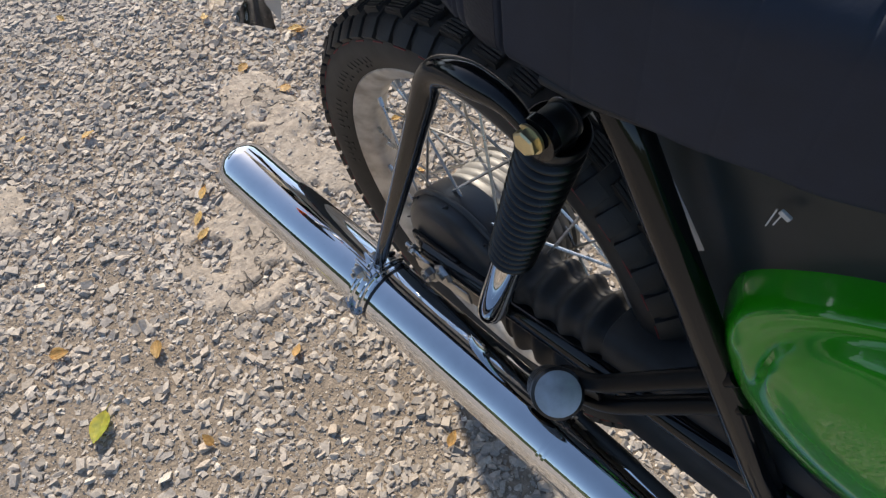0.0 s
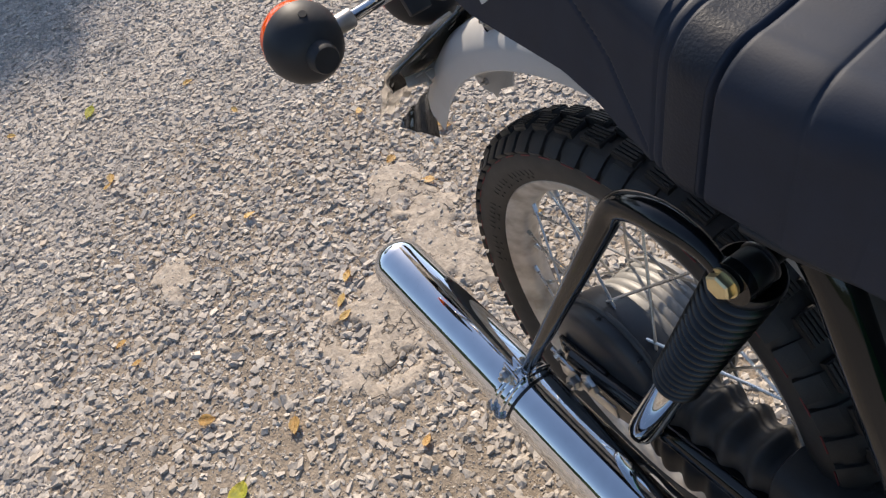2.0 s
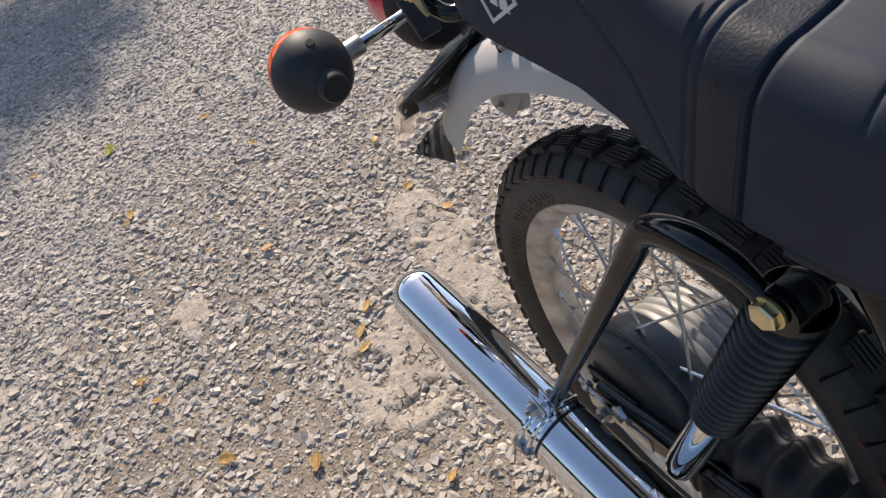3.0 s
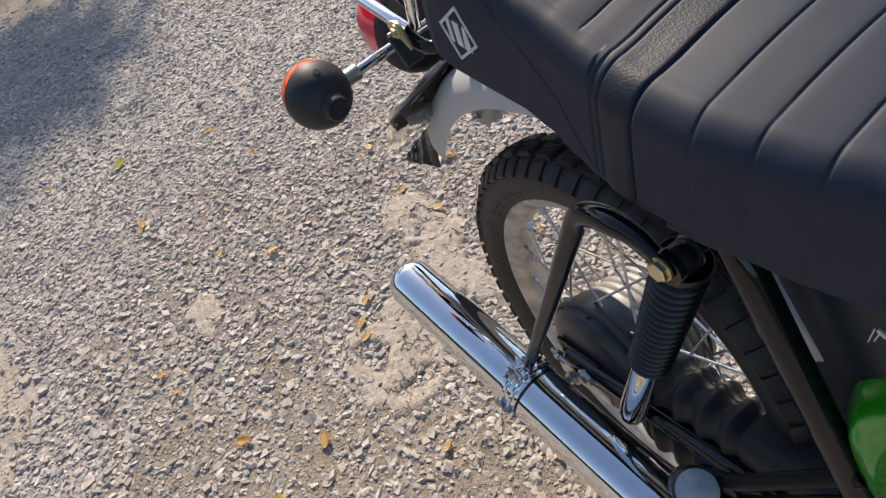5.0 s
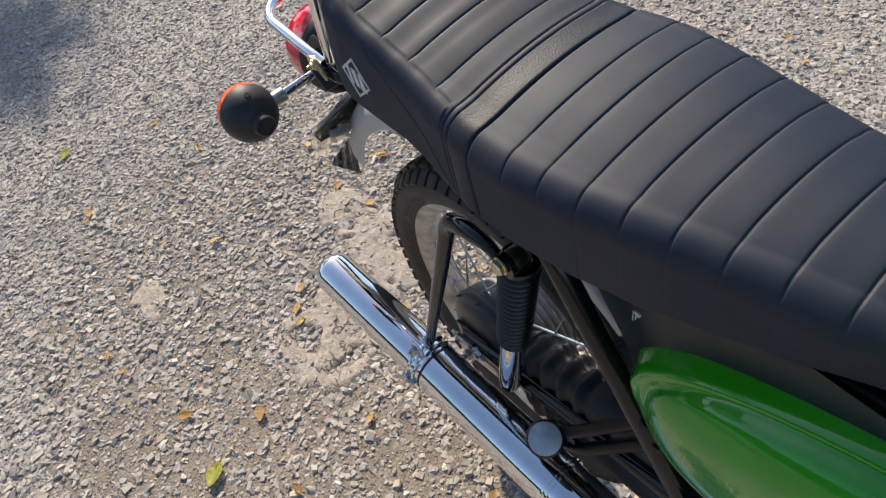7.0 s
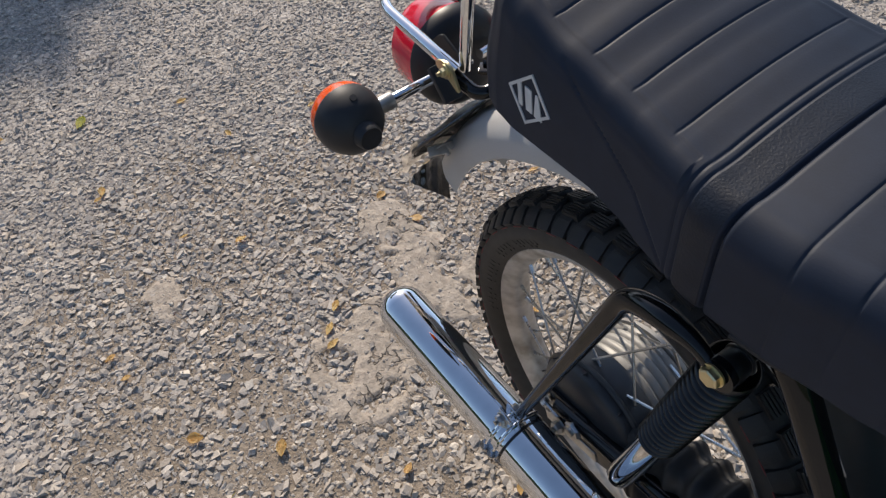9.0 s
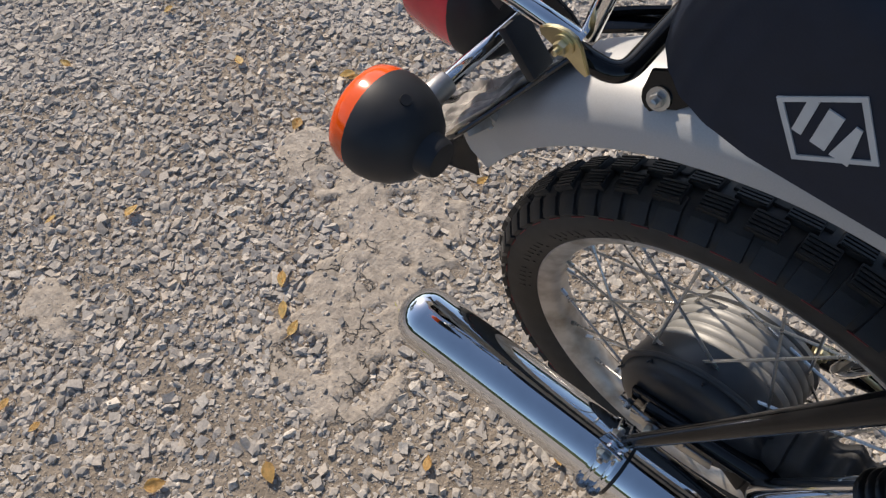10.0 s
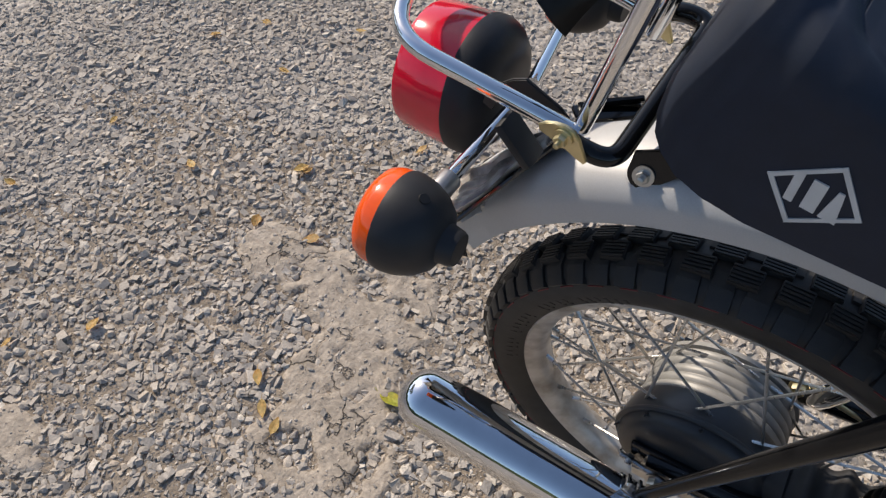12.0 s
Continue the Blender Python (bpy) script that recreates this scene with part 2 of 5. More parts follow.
def build_wheel():
    """Spoked rear wheel with a block-tread tyre."""
    bm = bmesh.new()
    prof = [(-0.060, 0.0), (-0.060, 0.020), (-0.047, 0.022), (-0.045, 0.066), (-0.041, 0.070), (-0.034, 0.070)]
    prof += [(-0.016, 0.0750), (-0.0125, 0.0775), (-0.0035, 0.0775), (-0.0010, 0.0750)]
    for k in range(4):
        s = 0.0005 + 0.0108 * k
        prof += [(s, 0.0738), (s + 0.002, 0.0758), (s + 0.006, 0.0768), (s + 0.0085, 0.0760), (s + 0.0098, 0.0738)]
    prof += [(0.044, 0.079), (0.050, 0.078), (0.052, 0.060), (0.054, 0.024), (0.060, 0.020), (0.060, 0.0)]
    lathe(bm, prof, AXLE, (0, 1, 0), 48)
    wheel = part("rear_wheel", bm, HUB, bike, "cast aluminium drum hub with cooling ribs")
    bm = bmesh.new()
    half = [(-0.0235, 0.2145), (-0.0245, 0.2125), (-0.0225, 0.2085), (-0.019, 0.2035), (-0.0145, 0.1985), (-0.0085, 0.1945), (-0.003, 0.1935)]
    inner = half + [(-s, r) for s, r in half[::-1]]
    outer = [(s * 0.86, r + 0.003) for s, r in inner[::-1]]
    lathe(bm, inner + outer, AXLE, (0, 1, 0), 96, closed=True)
    part("rim", bm, RIM, wheel, "dull silver steel rim")
    bm = bmesh.new()
    prof = [(-0.018, 0.209), (-0.0225, 0.2125), (-0.027, 0.218), (-0.0325, 0.228), (-0.0358, 0.238), (-0.0352, 0.2485), (-0.0308, 0.2580), (-0.023, 0.2645), (-0.011, 0.2682), (0, 0.2692)]
    prof = prof + [(-s, r) for s, r in prof[-2::-1]]
    lathe(bm, prof, AXLE, (0, 1, 0), 96)
    tyre = part("tyre", bm, TYRE, wheel, "black block-tread tyre, dusty on the sidewall")
    for k in range(46):
        bm = bmesh.new()
        a0 = 2 * math.pi * (k + 0.28) / 46
        dash = [AXLE + Vector((0.2490 * math.cos(a), -0.0352, 0.2490 * math.sin(a))) for a in (a0 + 0.065 * j / 4 for j in range(5))]
        sweep(bm, dash, 0.0007, 5)
        part("paint_dash", bm, PAINT, tyre)
    # spokes, laced in crossing pairs
    bm = bmesh.new()
    sweep(bm, [(0, 0, 0), (0, 0, 0.5), (0, 0, 1)], 0.0016, 6)
    spoke_mesh = part("spoke", bm, STEEL, wheel)
    bm = bmesh.new()
    lathe(bm, [(0, 0.0), (0, 0.0030), (0.011, 0.0028), (0.012, 0.0)], (0, 0, 0), (0, 0, 1), 8)
    nip_mesh = part("nipple", bm, STEEL, wheel)
    first = True
    for k in range(36):
        side = -1 if k % 2 else 1
        lean = 1 if (k // 2) % 2 else -1
        a = 2 * math.pi * (k + 0.3) / 36
        b = a + lean * radians(58)
        p = AXLE + Vector((0.1945 * math.cos(a), side * 0.004, 0.1945 * math.sin(a)))
        q = AXLE + Vector((0.069 * math.cos(b), side * 0.040, 0.069 * math.sin(b)))
        s = spoke_mesh if first else new("spoke", spoke_mesh.data)
        n = nip_mesh if first else new("nipple", nip_mesh.data)
        first = False
        d = p - q
        rot = d.to_track_quat("Z", "Y").to_matrix().to_4x4()
        for ob, m in ((s, Matrix.Translation(q) @ rot @ Matrix.Diagonal((1, 1, d.length, 1))), (n, Matrix.Translation(p - d.normalized() * 0.010) @ rot)):
            ob.parent = wheel
            ob.matrix_parent_inverse = Matrix.Identity(4)
            ob.matrix_basis = m
    # tread: two staggered middle rows with fine ribs, and shoulder bars
    n_row = 46
    bm = bmesh.new()
    block(bm, pose(0, 0, -0.0010), (0.0245, 0.0190, 0.0094), 0.0010)
    for k in range(5):
        block(bm, pose(0, -0.0074 + 0.0037 * k, 0.0042), (0.0225, 0.0021, 0.0018))
    mid_block = part("tread_block", bm, TYRE, tyre)
    bm = bmesh.new()
    block(bm, pose(0, 0.002, 0.0004), (0.0195, 0.0190, 0.0066), 0.0010)
    block(bm, pose(0, -0.0115, -0.0018, 24), (0.0185, 0.0160, 0.0056), 0.0010)
    bar = part("tread_block", bm, TYRE, tyre)
    for row in range(4):
        count = n_row if row < 2 else 62
        for k in range(count):
            a = 2 * math.pi * (k + 0.5 * (row % 2)) / count
            out = Vector((math.cos(a), 0, math.sin(a)))
            y, r, tip = ((-0.0105, 0.2693, 7), (0.0105, 0.2693, -7), (-0.0275, 0.2592, 42), (0.0275, 0.2592, -42))[row]
            src = mid_block if row < 2 else bar
            ob = src if (row in (0, 2) and k == 0) else new("tread_block", src.data)
            along = Vector((-math.sin(a), 0, math.cos(a)))
            m = Matrix((along, out.cross(along), out)).transposed().to_4x4()
            flip = pose(0, 0, 0, 0, 0, 180) if row == 3 else Matrix.Identity(4)
            lean = pose(0, 0, 0, tip if m[1][1] > 0 else -tip)
            ob.parent = tyre
            ob.matrix_parent_inverse = Matrix.Identity(4)
            ob.matrix_basis = Matrix.Translation(AXLE + out * r + Vector((0, y, 0))) @ m @ lean @ flip
    # lettering on the sidewall as plain bars
    bm = bmesh.new()
    for k in range(26):
        if k in (6, 12, 13, 20):
            continue
        a = radians(124 + 2.6 * k)
        m = Matrix.Translation(AXLE) @ pose(0, 0, 0, 0, -math.degrees(a), 0) @ pose(0.2285, -0.0327, 0, 0, 0, -18)
        block(bm, m, (0.007, 0.0008, 0.0036), 0.0002)
        if k % 3:
            block(bm, m @ pose(-0.0085, 0.0012, 0), (0.0030, 0.0008, 0.0038), 0.0002)
    tagged(part("sidewall_lettering", bm, TYRE, tyre, "raised unreadable moulded lettering"), kind="stuff")
    return wheel


wheel = build_wheel()


def build_chain_case():
    """Round chain case, with the upper and lower rubber sleeves that run forward."""
    bm = bmesh.new()
    c = AXLE + Vector((0, -0.043, 0))
    prof = [(0.031, 0.070), (0.031, 0.0790), (0.028, 0.0805), (0.012, 0.0830), (0.000, 0.0845), (-0.004, 0.0845), (-0.005, 0.0815), (-0.010, 0.0805), (-0.015, 0.0765), (-0.019, 0.068), (-0.0205, 0.055), (-0.021, 0.030), (-0.021, 0.0)]
    lathe(bm, prof, c, (0, 1, 0), 56)
    case = part("chain_case", bm, CASE, bike, "round black plastic chain case")
    bm = bmesh.new()
    lathe(bm, [(0.001, 0.0845), (-0.001, 0.0860), (-0.003, 0.0860), (-0.005, 0.0840)], c, (0, 1, 0), 56, closed=True)
    part("case_seam", bm, CASE, case)
    for k in range(9):
        bm = bmesh.new()
        a = radians(20 + 40 * k)
        hexbolt(bm, c + Vector((0.0800 * math.cos(a), -0.007, 0.0800 * math.sin(a))), (math.cos(a) * 0.6, -1, math.sin(a) * 0.6), 0.0022, 0.002)
        part("case_screw", bm, CASE, case)
    for name, z0, z1 in (("upper_chain_sleeve", 0.040, 0.128), ("lower_chain_sleeve", -0.046, 0.030)):
        bm = bmesh.new()
        rings = []
        for k in range(181):
            x = 0.050 + 0.39 * k / 180
            grow = smooth_step(0.050, 0.085, x)
            tall, wide = 0.018 + 0.012 * grow, 0.019 + 0.010 * grow
            if 0.080 < x < 0.194:
                # four soft bellows folds, then a smooth run
                fold = 0.5 + 0.5 * math.cos((x - 0.094) / 0.0285 * 2 * math.pi)
                tall += 0.0085 * fold ** 1.4 - 0.004
                wide += 0.0060 * fold ** 1.4 - 0.003
            mid = AXLE + Vector((x, -0.036, z0 + (z1 - z0) * (x - 0.07) / 0.36))
            ring = []
            for j in range(28):
                th = 2 * math.pi * j / 28
                c, q = math.cos(th), math.sin(th)
                ring.append(bm.verts.new(mid + Vector((-0.24 * tall * q, wide * math.copysign(abs(c) ** 0.62, c), tall * math.copysign(abs(q) ** 0.62, q)))))
            rings.append(ring)
        for p, q in zip(rings, rings[1:]):
            for j in range(28):
                bm.faces.new((p[j], p[(j + 1) % 28], q[(j + 1) % 28], q[j]))
        bm.faces.new(rings[0][::-1])
        bm.faces.new(rings[-1])
        part(name, bm, SLEEVE, case, "matte black rubber chain sleeve with bellows folds")


build_chain_case()


def build_axle_and_swingarm():
    for side, name in ((-1, "swingarm"), (1, "swingarm")):
        y = MID + side * (0.060 if side < 0 else 0.084)
        bm = bmesh.new()
        sweep(bm, bent([(-0.004, y, 0.314), (0.10, y, 0.342), (0.46, y, 0.436)], 0.05), 0.0125, 16, flat=1.0)
        block(bm, pose(0.012, y, 0.319, 0, -12, 0), (0.075, 0.006, 0.034), 0.002)
        arm = part(name, bm, BLACK, bike, "black painted swing arm")
        bm = bmesh.new()
        hexbolt(bm, (0.033, y + side * 0.004, 0.318), (0, side, 0), 0.0125, 0.010, 0.017)
        part("axle_nut", bm, STEEL, arm, "bright steel axle nut")
        bm = bmesh.new()
        ya = y + side * 0.010
        sweep(bm, [(-0.032, ya, 0.306), (0.0, ya, 0.303), (0.020, ya, 0.300)], 0.0032, 8)
        hexbolt(bm, (-0.016, ya, 0.3045), (-1, 0, 0.1), 0.0066, 0.007)
        hexbolt(bm, (0.013, ya - 0.004, 0.299), (0, side, 0.2), 0.0085, 0.008, 0.012)
        block(bm, pose(-0.006, y - 0.008 * side, 0.308), (0.004, 0.024, 0.030), 0.001)
        block(bm, pose(0.030, ya - 0.002, 0.302, 0, -14, 0), (0.090, 0.003, 0.018), 0.001)
        part("chain_adjuster", bm, STEEL, arm, "zinc chain adjuster bolt")
    # brake lever on the far side of the hub
    bm = bmesh.new()
    plate(bm, [(-0.01, -0.008), (0.075, 0.020), (0.085, 0.030), (0.075, 0.038), (-0.012, 0.010)], 0.005, pose(0.020, MID + 0.072, 0.340), 0.001)
    lever = part("brake_lever", bm, BLACK, bike, "black brake lever on the hub")
    bm = bmesh.new()
    hexbolt(bm, (0.090, MID + 0.069, 0.372), (0, -1, 0.2), 0.0075, 0.008, 0.010)
    sweep(bm, [(0.092, MID + 0.075, 0.372), (0.25, MID + 0.075, 0.345), (0.42, MID + 0.075, 0.31)], 0.003, 8)
    part("brake_rod", bm, ZINC, lever, "yellow zinc brake rod with nut")


build_axle_and_swingarm()


def build_shock(y, side):
    top, low = Vector((0.182, y, 0.668)), Vector((0.114, y, 0.350))
    ax = (low - top).normalized()
    total = (low - top).length
    bm = bmesh.new()
    lathe(bm, [(0.040, 0.0), (0.040, 0.010), (total - 0.030, 0.010), (total - 0.030, 0.0)], top, ax, 12)
    shock = part("shock_absorber", bm, STEEL, bike, "shock absorber under a ribbed black rubber gaiter")
    bm = bmesh.new()
    prof = [(0.016, 0.0), (0.016, 0.012), (0.008, 0.0165), (0.007, 0.0185), (0.009, 0.0200), (0.016, 0.0190)]
    n = 17
    a, b = 0.018, 0.180
    for k in range(n):
        s = a + (b - a) * k / n
        r = 0.0208 - 0.0012 * (k / n)
        step = (b - a) / n
        prof += [(s + step * f, r - 0.0066 * (0.5 + 0.5 * math.cos(2 * math.pi * f)) ** 0.8) for f in (0.02, 0.14, 0.24, 0.34, 0.44, 0.54, 0.64, 0.74, 0.84, 0.94)]
    prof += [(b + 0.003, 0.0158), (b + 0.005, 0.0)]
    lathe(bm, prof, top, ax, 28)
    part("gaiter", bm, GAITER, shock, "ribbed black rubber gaiter", sharp=60)
    bm = bmesh.new()
    lathe(bm, [(0.170, 0.0146), (0.235, 0.0148), (0.290, 0.0148), (total - 0.018, 0.0146), (total - 0.003, 0.0132), (total + 0.007, 0.009), (total + 0.011, 0.0)], top, ax, 28)
    part("lower_tube", bm, CHROME, shock, "dark chromed lower tube")
    bm = bmesh.new()
    lathe(bm, [(-0.014, 0.0), (-0.014, 0.0104), (-0.011, 0.0116), (0.000, 0.0116), (0.002, 0.0104), (0.002, 0.0070), (0.020, 0.0070), (0.020, 0.0)], top, (0, -side, 0), 36)
    sweep(bm, [top + ax * 0.006, top + ax * 0.014, top + ax * 0.024], 0.0120, 16)
    eye = part("top_eye", bm, RUBBER, shock, "black rubber top bushing")
    bm = bmesh.new()
    lathe(bm, [(0.0025, 0.0060), (0.0025, 0.0124), (0.0037, 0.0124), (0.0037, 0.0060)], top, (0, -side, 0), 36, closed=True)
    part("bushing_washer", bm, STEEL, eye, "thin steel washer")
    bm = bmesh.new()
    at = Vector((top.x - 0.002, y + side * 0.0205, top.z + 0.002))
    lathe(bm, [(0, 0.0), (0, 0.0092), (0.0016, 0.0092), (0.0018, 0.0)], at, (0, side, 0), 20)
    lathe(bm, [(0.0016, 0.0), (0.0016, 0.0080), (0.0058, 0.0080), (0.0068, 0.0068), (0.0068, 0.0055), (0.0062, 0.0)], at, (0, side, 0), 6)
    part("top_bolt", bm, ZINC, shock, "yellow zinc hexagon bolt")
    return shock


build_shock(-0.070, -1)
build_shock(MID + 0.080, 1)


def build_exhaust():
    tip, clamp = Vector((-0.240, -0.134, 0.334)), Vector((0.000, -0.118, 0.312))
    ax = (clamp - tip).normalized()
    r = 0.0342
    bm = bmesh.new()
    prof = [(-0.026, 0.0)] + [(0.009 - r * math.sin(t) * 0.95, r * math.cos(t)) for t in (math.pi / 2 * (1 - k / 10) for k in range(1, 11))]
    prof += [(0.05, r), (0.12, r + 0.0003), (0.205, r + 0.0005), (0.243, r + 0.0005)]
    lathe(bm, prof, tip, ax, 64)
    muffler = part("exhaust", bm, CHROME, bike, "long polished chrome silencer with a rounded end")
    bm = bmesh.new()
    length = 0.80
    lathe(bm, [(0.241, r - 0.004), (0.241, r + 0.0015), (0.46, r + 0.002), (0.60, r + 0.001), (length, r - 0.004), (length, 0.0)], tip, ax, 64)
    part("front_section", bm, CHROME, muffler, "polished chrome front section")
    bm = bmesh.new()
    for s in (0.470, 0.476):
        lathe(bm, [(s, r), (s, r + 0.0045), (s + 0.003, r + 0.0045), (s + 0.003, r)], tip, ax, 48, closed=True)
    part("weld_band", bm, CHROME, muffler)
    # clamp
    bm = bmesh.new()
    s = 0.232
    lathe(bm, [(s - 0.012, r + 0.0005), (s - 0.012, r + 0.0024), (s + 0.012, r + 0.0024), (s + 0.012, r + 0.0005)], tip, ax, 48, closed=True)
    side, up = Vector((0, -1, 0)), Vector((0, 0, 1))
    at = tip + ax * s
    for d in (-1, 1):
        block(bm, Matrix.Translation(at + Vector((0, -0.004 + 0.006 * d, r + 0.008))) @ pose(0, 0, 0, 0, 6, 0), (0.024, 0.003, 0.022), 0.0008)
    turn = ax.to_track_quat("X", "Z").to_matrix()
    for ds in (-0.006, 0.006):
        arc = [at + ax * ds + turn @ Vector((0, math.cos(a), math.sin(a))) * (r + 0.0040) for a in (radians(35 + 140 * k / 30) for k in range(31))]
        arc.append(arc[-1] + (arc[-1] - arc[-2]).normalized() * 0.010)
        sweep(bm, arc, 0.0024, 8)
    hold = part("clamp", bm, CHROME, muffler, "bright steel clamp")
    for ds in (-0.006, 0.006):
        bm = bmesh.new()
        a = radians(170)
        spot = at + ax * ds + turn @ Vector((0, math.cos(a), math.sin(a))) * (r + 0.0040)
        d = turn @ Vector((0, -math.sin(a), math.cos(a)))
        hexbolt(bm, spot, d, 0.0052, 0.006, 0.007)
        part("clamp_nut", bm, STEEL, hold)
    bm = bmesh.new()
    hexbolt(bm, at + Vector((-0.002, -0.012, r + 0.010)), (0, -1, 0.1), 0.0070, 0.006, 0.009)
    hexbolt(bm, at + Vector((-0.002, 0.004, r + 0.010)), (0, 1, 0.1), 0.0070, 0.006, 0.009)
    part("clamp_bolt", bm, STEEL, hold)
    bm = bmesh.new()
    lathe(bm, [(s + 0.013, r + 0.0008), (s + 0.013, r + 0.0019), (s + 0.0165, r + 0.0019), (s + 0.0165, r + 0.0008)], tip, ax, 48, closed=True)
    part("rubber_ring", bm, RUBBER, muffler, "thin black ring")
    # stay
    bm = bmesh.new()
    line = bent([at + Vector((0.004, 0.006, r + 0.006)), (0.094, -0.084, 0.660), (0.124, -0.086, 0.676), (0.160, -0.087, 0.680), (0.181, -0.087, 0.667)], 0.030, 8)
    sweep(bm, line, lambda t: 0.0083 + 0.0016 * smooth_step(0.62, 0.78, t) - 0.0042 * smooth_step(0.86, 0.98, t) if 0.03 < t else 0.0062, 18)
    lathe(bm, [(-0.003, 0.0), (-0.003, 0.0135), (0.003, 0.0135), (0.003, 0.0)], (0.181, -0.0860, 0.668), (0, 1, 0), 20)
    part("stay", bm, BLACK, muffler, "black painted tubular silencer stay")


build_exhaust()


def build_chassis():
    for side in (-1, 1):
        y = MID + side * 0.070
        bm = bmesh.new()
        sweep(bm, bent([(0.198, y, 0.700), (0.217, y, 0.680), (0.382, y, 0.425), (0.424, y, 0.380)], 0.03), 0.0115, 16)
        tube = part("frame_tube", bm, BLACK, bike, "black painted frame tube")
        bm = bmesh.new()
        yi = MID + side * 0.046
        sweep(bm, [(0.12, yi, 0.706), (0.20, yi, 0.712), (0.50, yi, 0.740)], 0.0115, 14)
        part("seat_rail", bm, FRAME, tube)
        # rear footrest carrier
        bm = bmesh.new()
        yo = MID + side * 0.100
        sweep(bm, bent([(0.222, yo, 0.420), (0.250, yo, 0.446), (0.322, y, 0.540)], 0.02), 0.0072, 12)
        sweep(bm, bent([(0.230, yo, 0.398), (0.262, yo, 0.424), (0.335, y, 0.516)], 0.02), 0.0072, 12)
        plate(bm, [(0.216, 0.395), (0.232, 0.39), (0.262, 0.415), (0.256, 0.44), (0.240, 0.44), (0.216, 0.425)], 0.005, pose(0, yo, 0), 0.001)
        part("footrest_carrier", bm, FRAME, tube, "black tubular footrest carrier")
        # folded footrest
        d = Vector((0.36, side * 0.26, 0.88)).normalized()
        base = Vector((0.2125, MID + side * 0.108, 0.388))
        bm = bmesh.new()
        prof = [(0.0, 0.012)]
        for k in range(5):
            prof += [(0.004 + 0.009 * k, 0.0185), (0.009 + 0.009 * k, 0.0185), (0.011 + 0.009 * k, 0.0165)]
        prof += [(0.052, 0.0205), (0.057, 0.0205), (0.059, 0.018), (0.059, 0.0)]
        lathe(bm, prof, base, d, 28)
        peg = part("footrest", bm, RUBBER, bike, "folded rubber footrest with a silver end disc")
        bm = bmesh.new()
        lathe(bm, [(0.0585, 0.0), (0.0585, 0.0180), (0.0600, 0.0178), (0.0622, 0.010), (0.0626, 0.0)], base, d, 28)
        part("end_disc", bm, PEGCAP, peg, "dull silver end disc")
    # rear loop of the chassis behind the seat
    bm = bmesh.new()
    line = bent([(-0.180, -0.050, 0.708), (-0.164, -0.050, 0.699), (-0.136, -0.047, 0.696), (-0.128, 0.080, 0.727), (-0.154, 0.083, 0.727), (-0.180, 0.083, 0.708)], 0.022, 8)
    sweep(bm, line, 0.0070, 14)
    loop = part("rear_frame_loop", bm, BLACK, bike, "black painted rear frame loop")
    bm = bmesh.new()
    block(bm, pose(-0.160, -0.002, 0.692, 0, 4, 45), (0.050, 0.016, 0.004), 0.001)
    sweep(bm, [(-0.178, -0.014, 0.697), (-0.162, 0.002, 0.697), (-0.144, 0.018, 0.697)], 0.003, 8)
    part("cross_plate", bm, BLACK, loop, "black steel cross plate")
    for side in (-1, 1):
        bm = bmesh.new()
        y = MID + side * 0.071
        plate(bm, [(-0.1895, 0.7226), (-0.1853, 0.7268), (-0.1786, 0.7293), (-0.171, 0.731), (-0.1643, 0.7293), (-0.1601, 0.7243), (-0.1525, 0.7083), (-0.1542, 0.7058), (-0.1609, 0.7083), (-0.1676, 0.7134), (-0.1802, 0.7167), (-0.1878, 0.7184)], 0.003, pose(0.003, y, -0.007), 0.0006)
        hexbolt(bm, (-0.168, y + side * 0.002, 0.7145), (0, side, 0.05), 0.0046, 0.004, 0.0070)
        part("loop_bracket", bm, ZINC, loop, "yellow zinc bracket with a bolt")
    # centre stand
    for side in (-1, 1):
        bm = bmesh.new()
        y = MID + side * 0.075
        sweep(bm, bent([(0.450, y, 0.43), (0.405, y + side * 0.03, 0.10), (0.385, y + side * 0.055, 0.012)], 0.03), 0.0125, 14)
        block(bm, pose(0.380, y + side * 0.056, 0.006, 0, 0, 0), (0.07, 0.03, 0.012), 0.004)
        part("stand_leg", bm, BLACK, bike, "black centre stand leg")
    bm = bmesh.new()
    sweep(bm, [(0.46, -0.09, 0.436), (0.46, MID, 0.436), (0.46, 0.106, 0.436)], 0.018, 16)
    part("pivot_tube", bm, BLACK, bike)


build_chassis()


SEAT_MID = 0.014
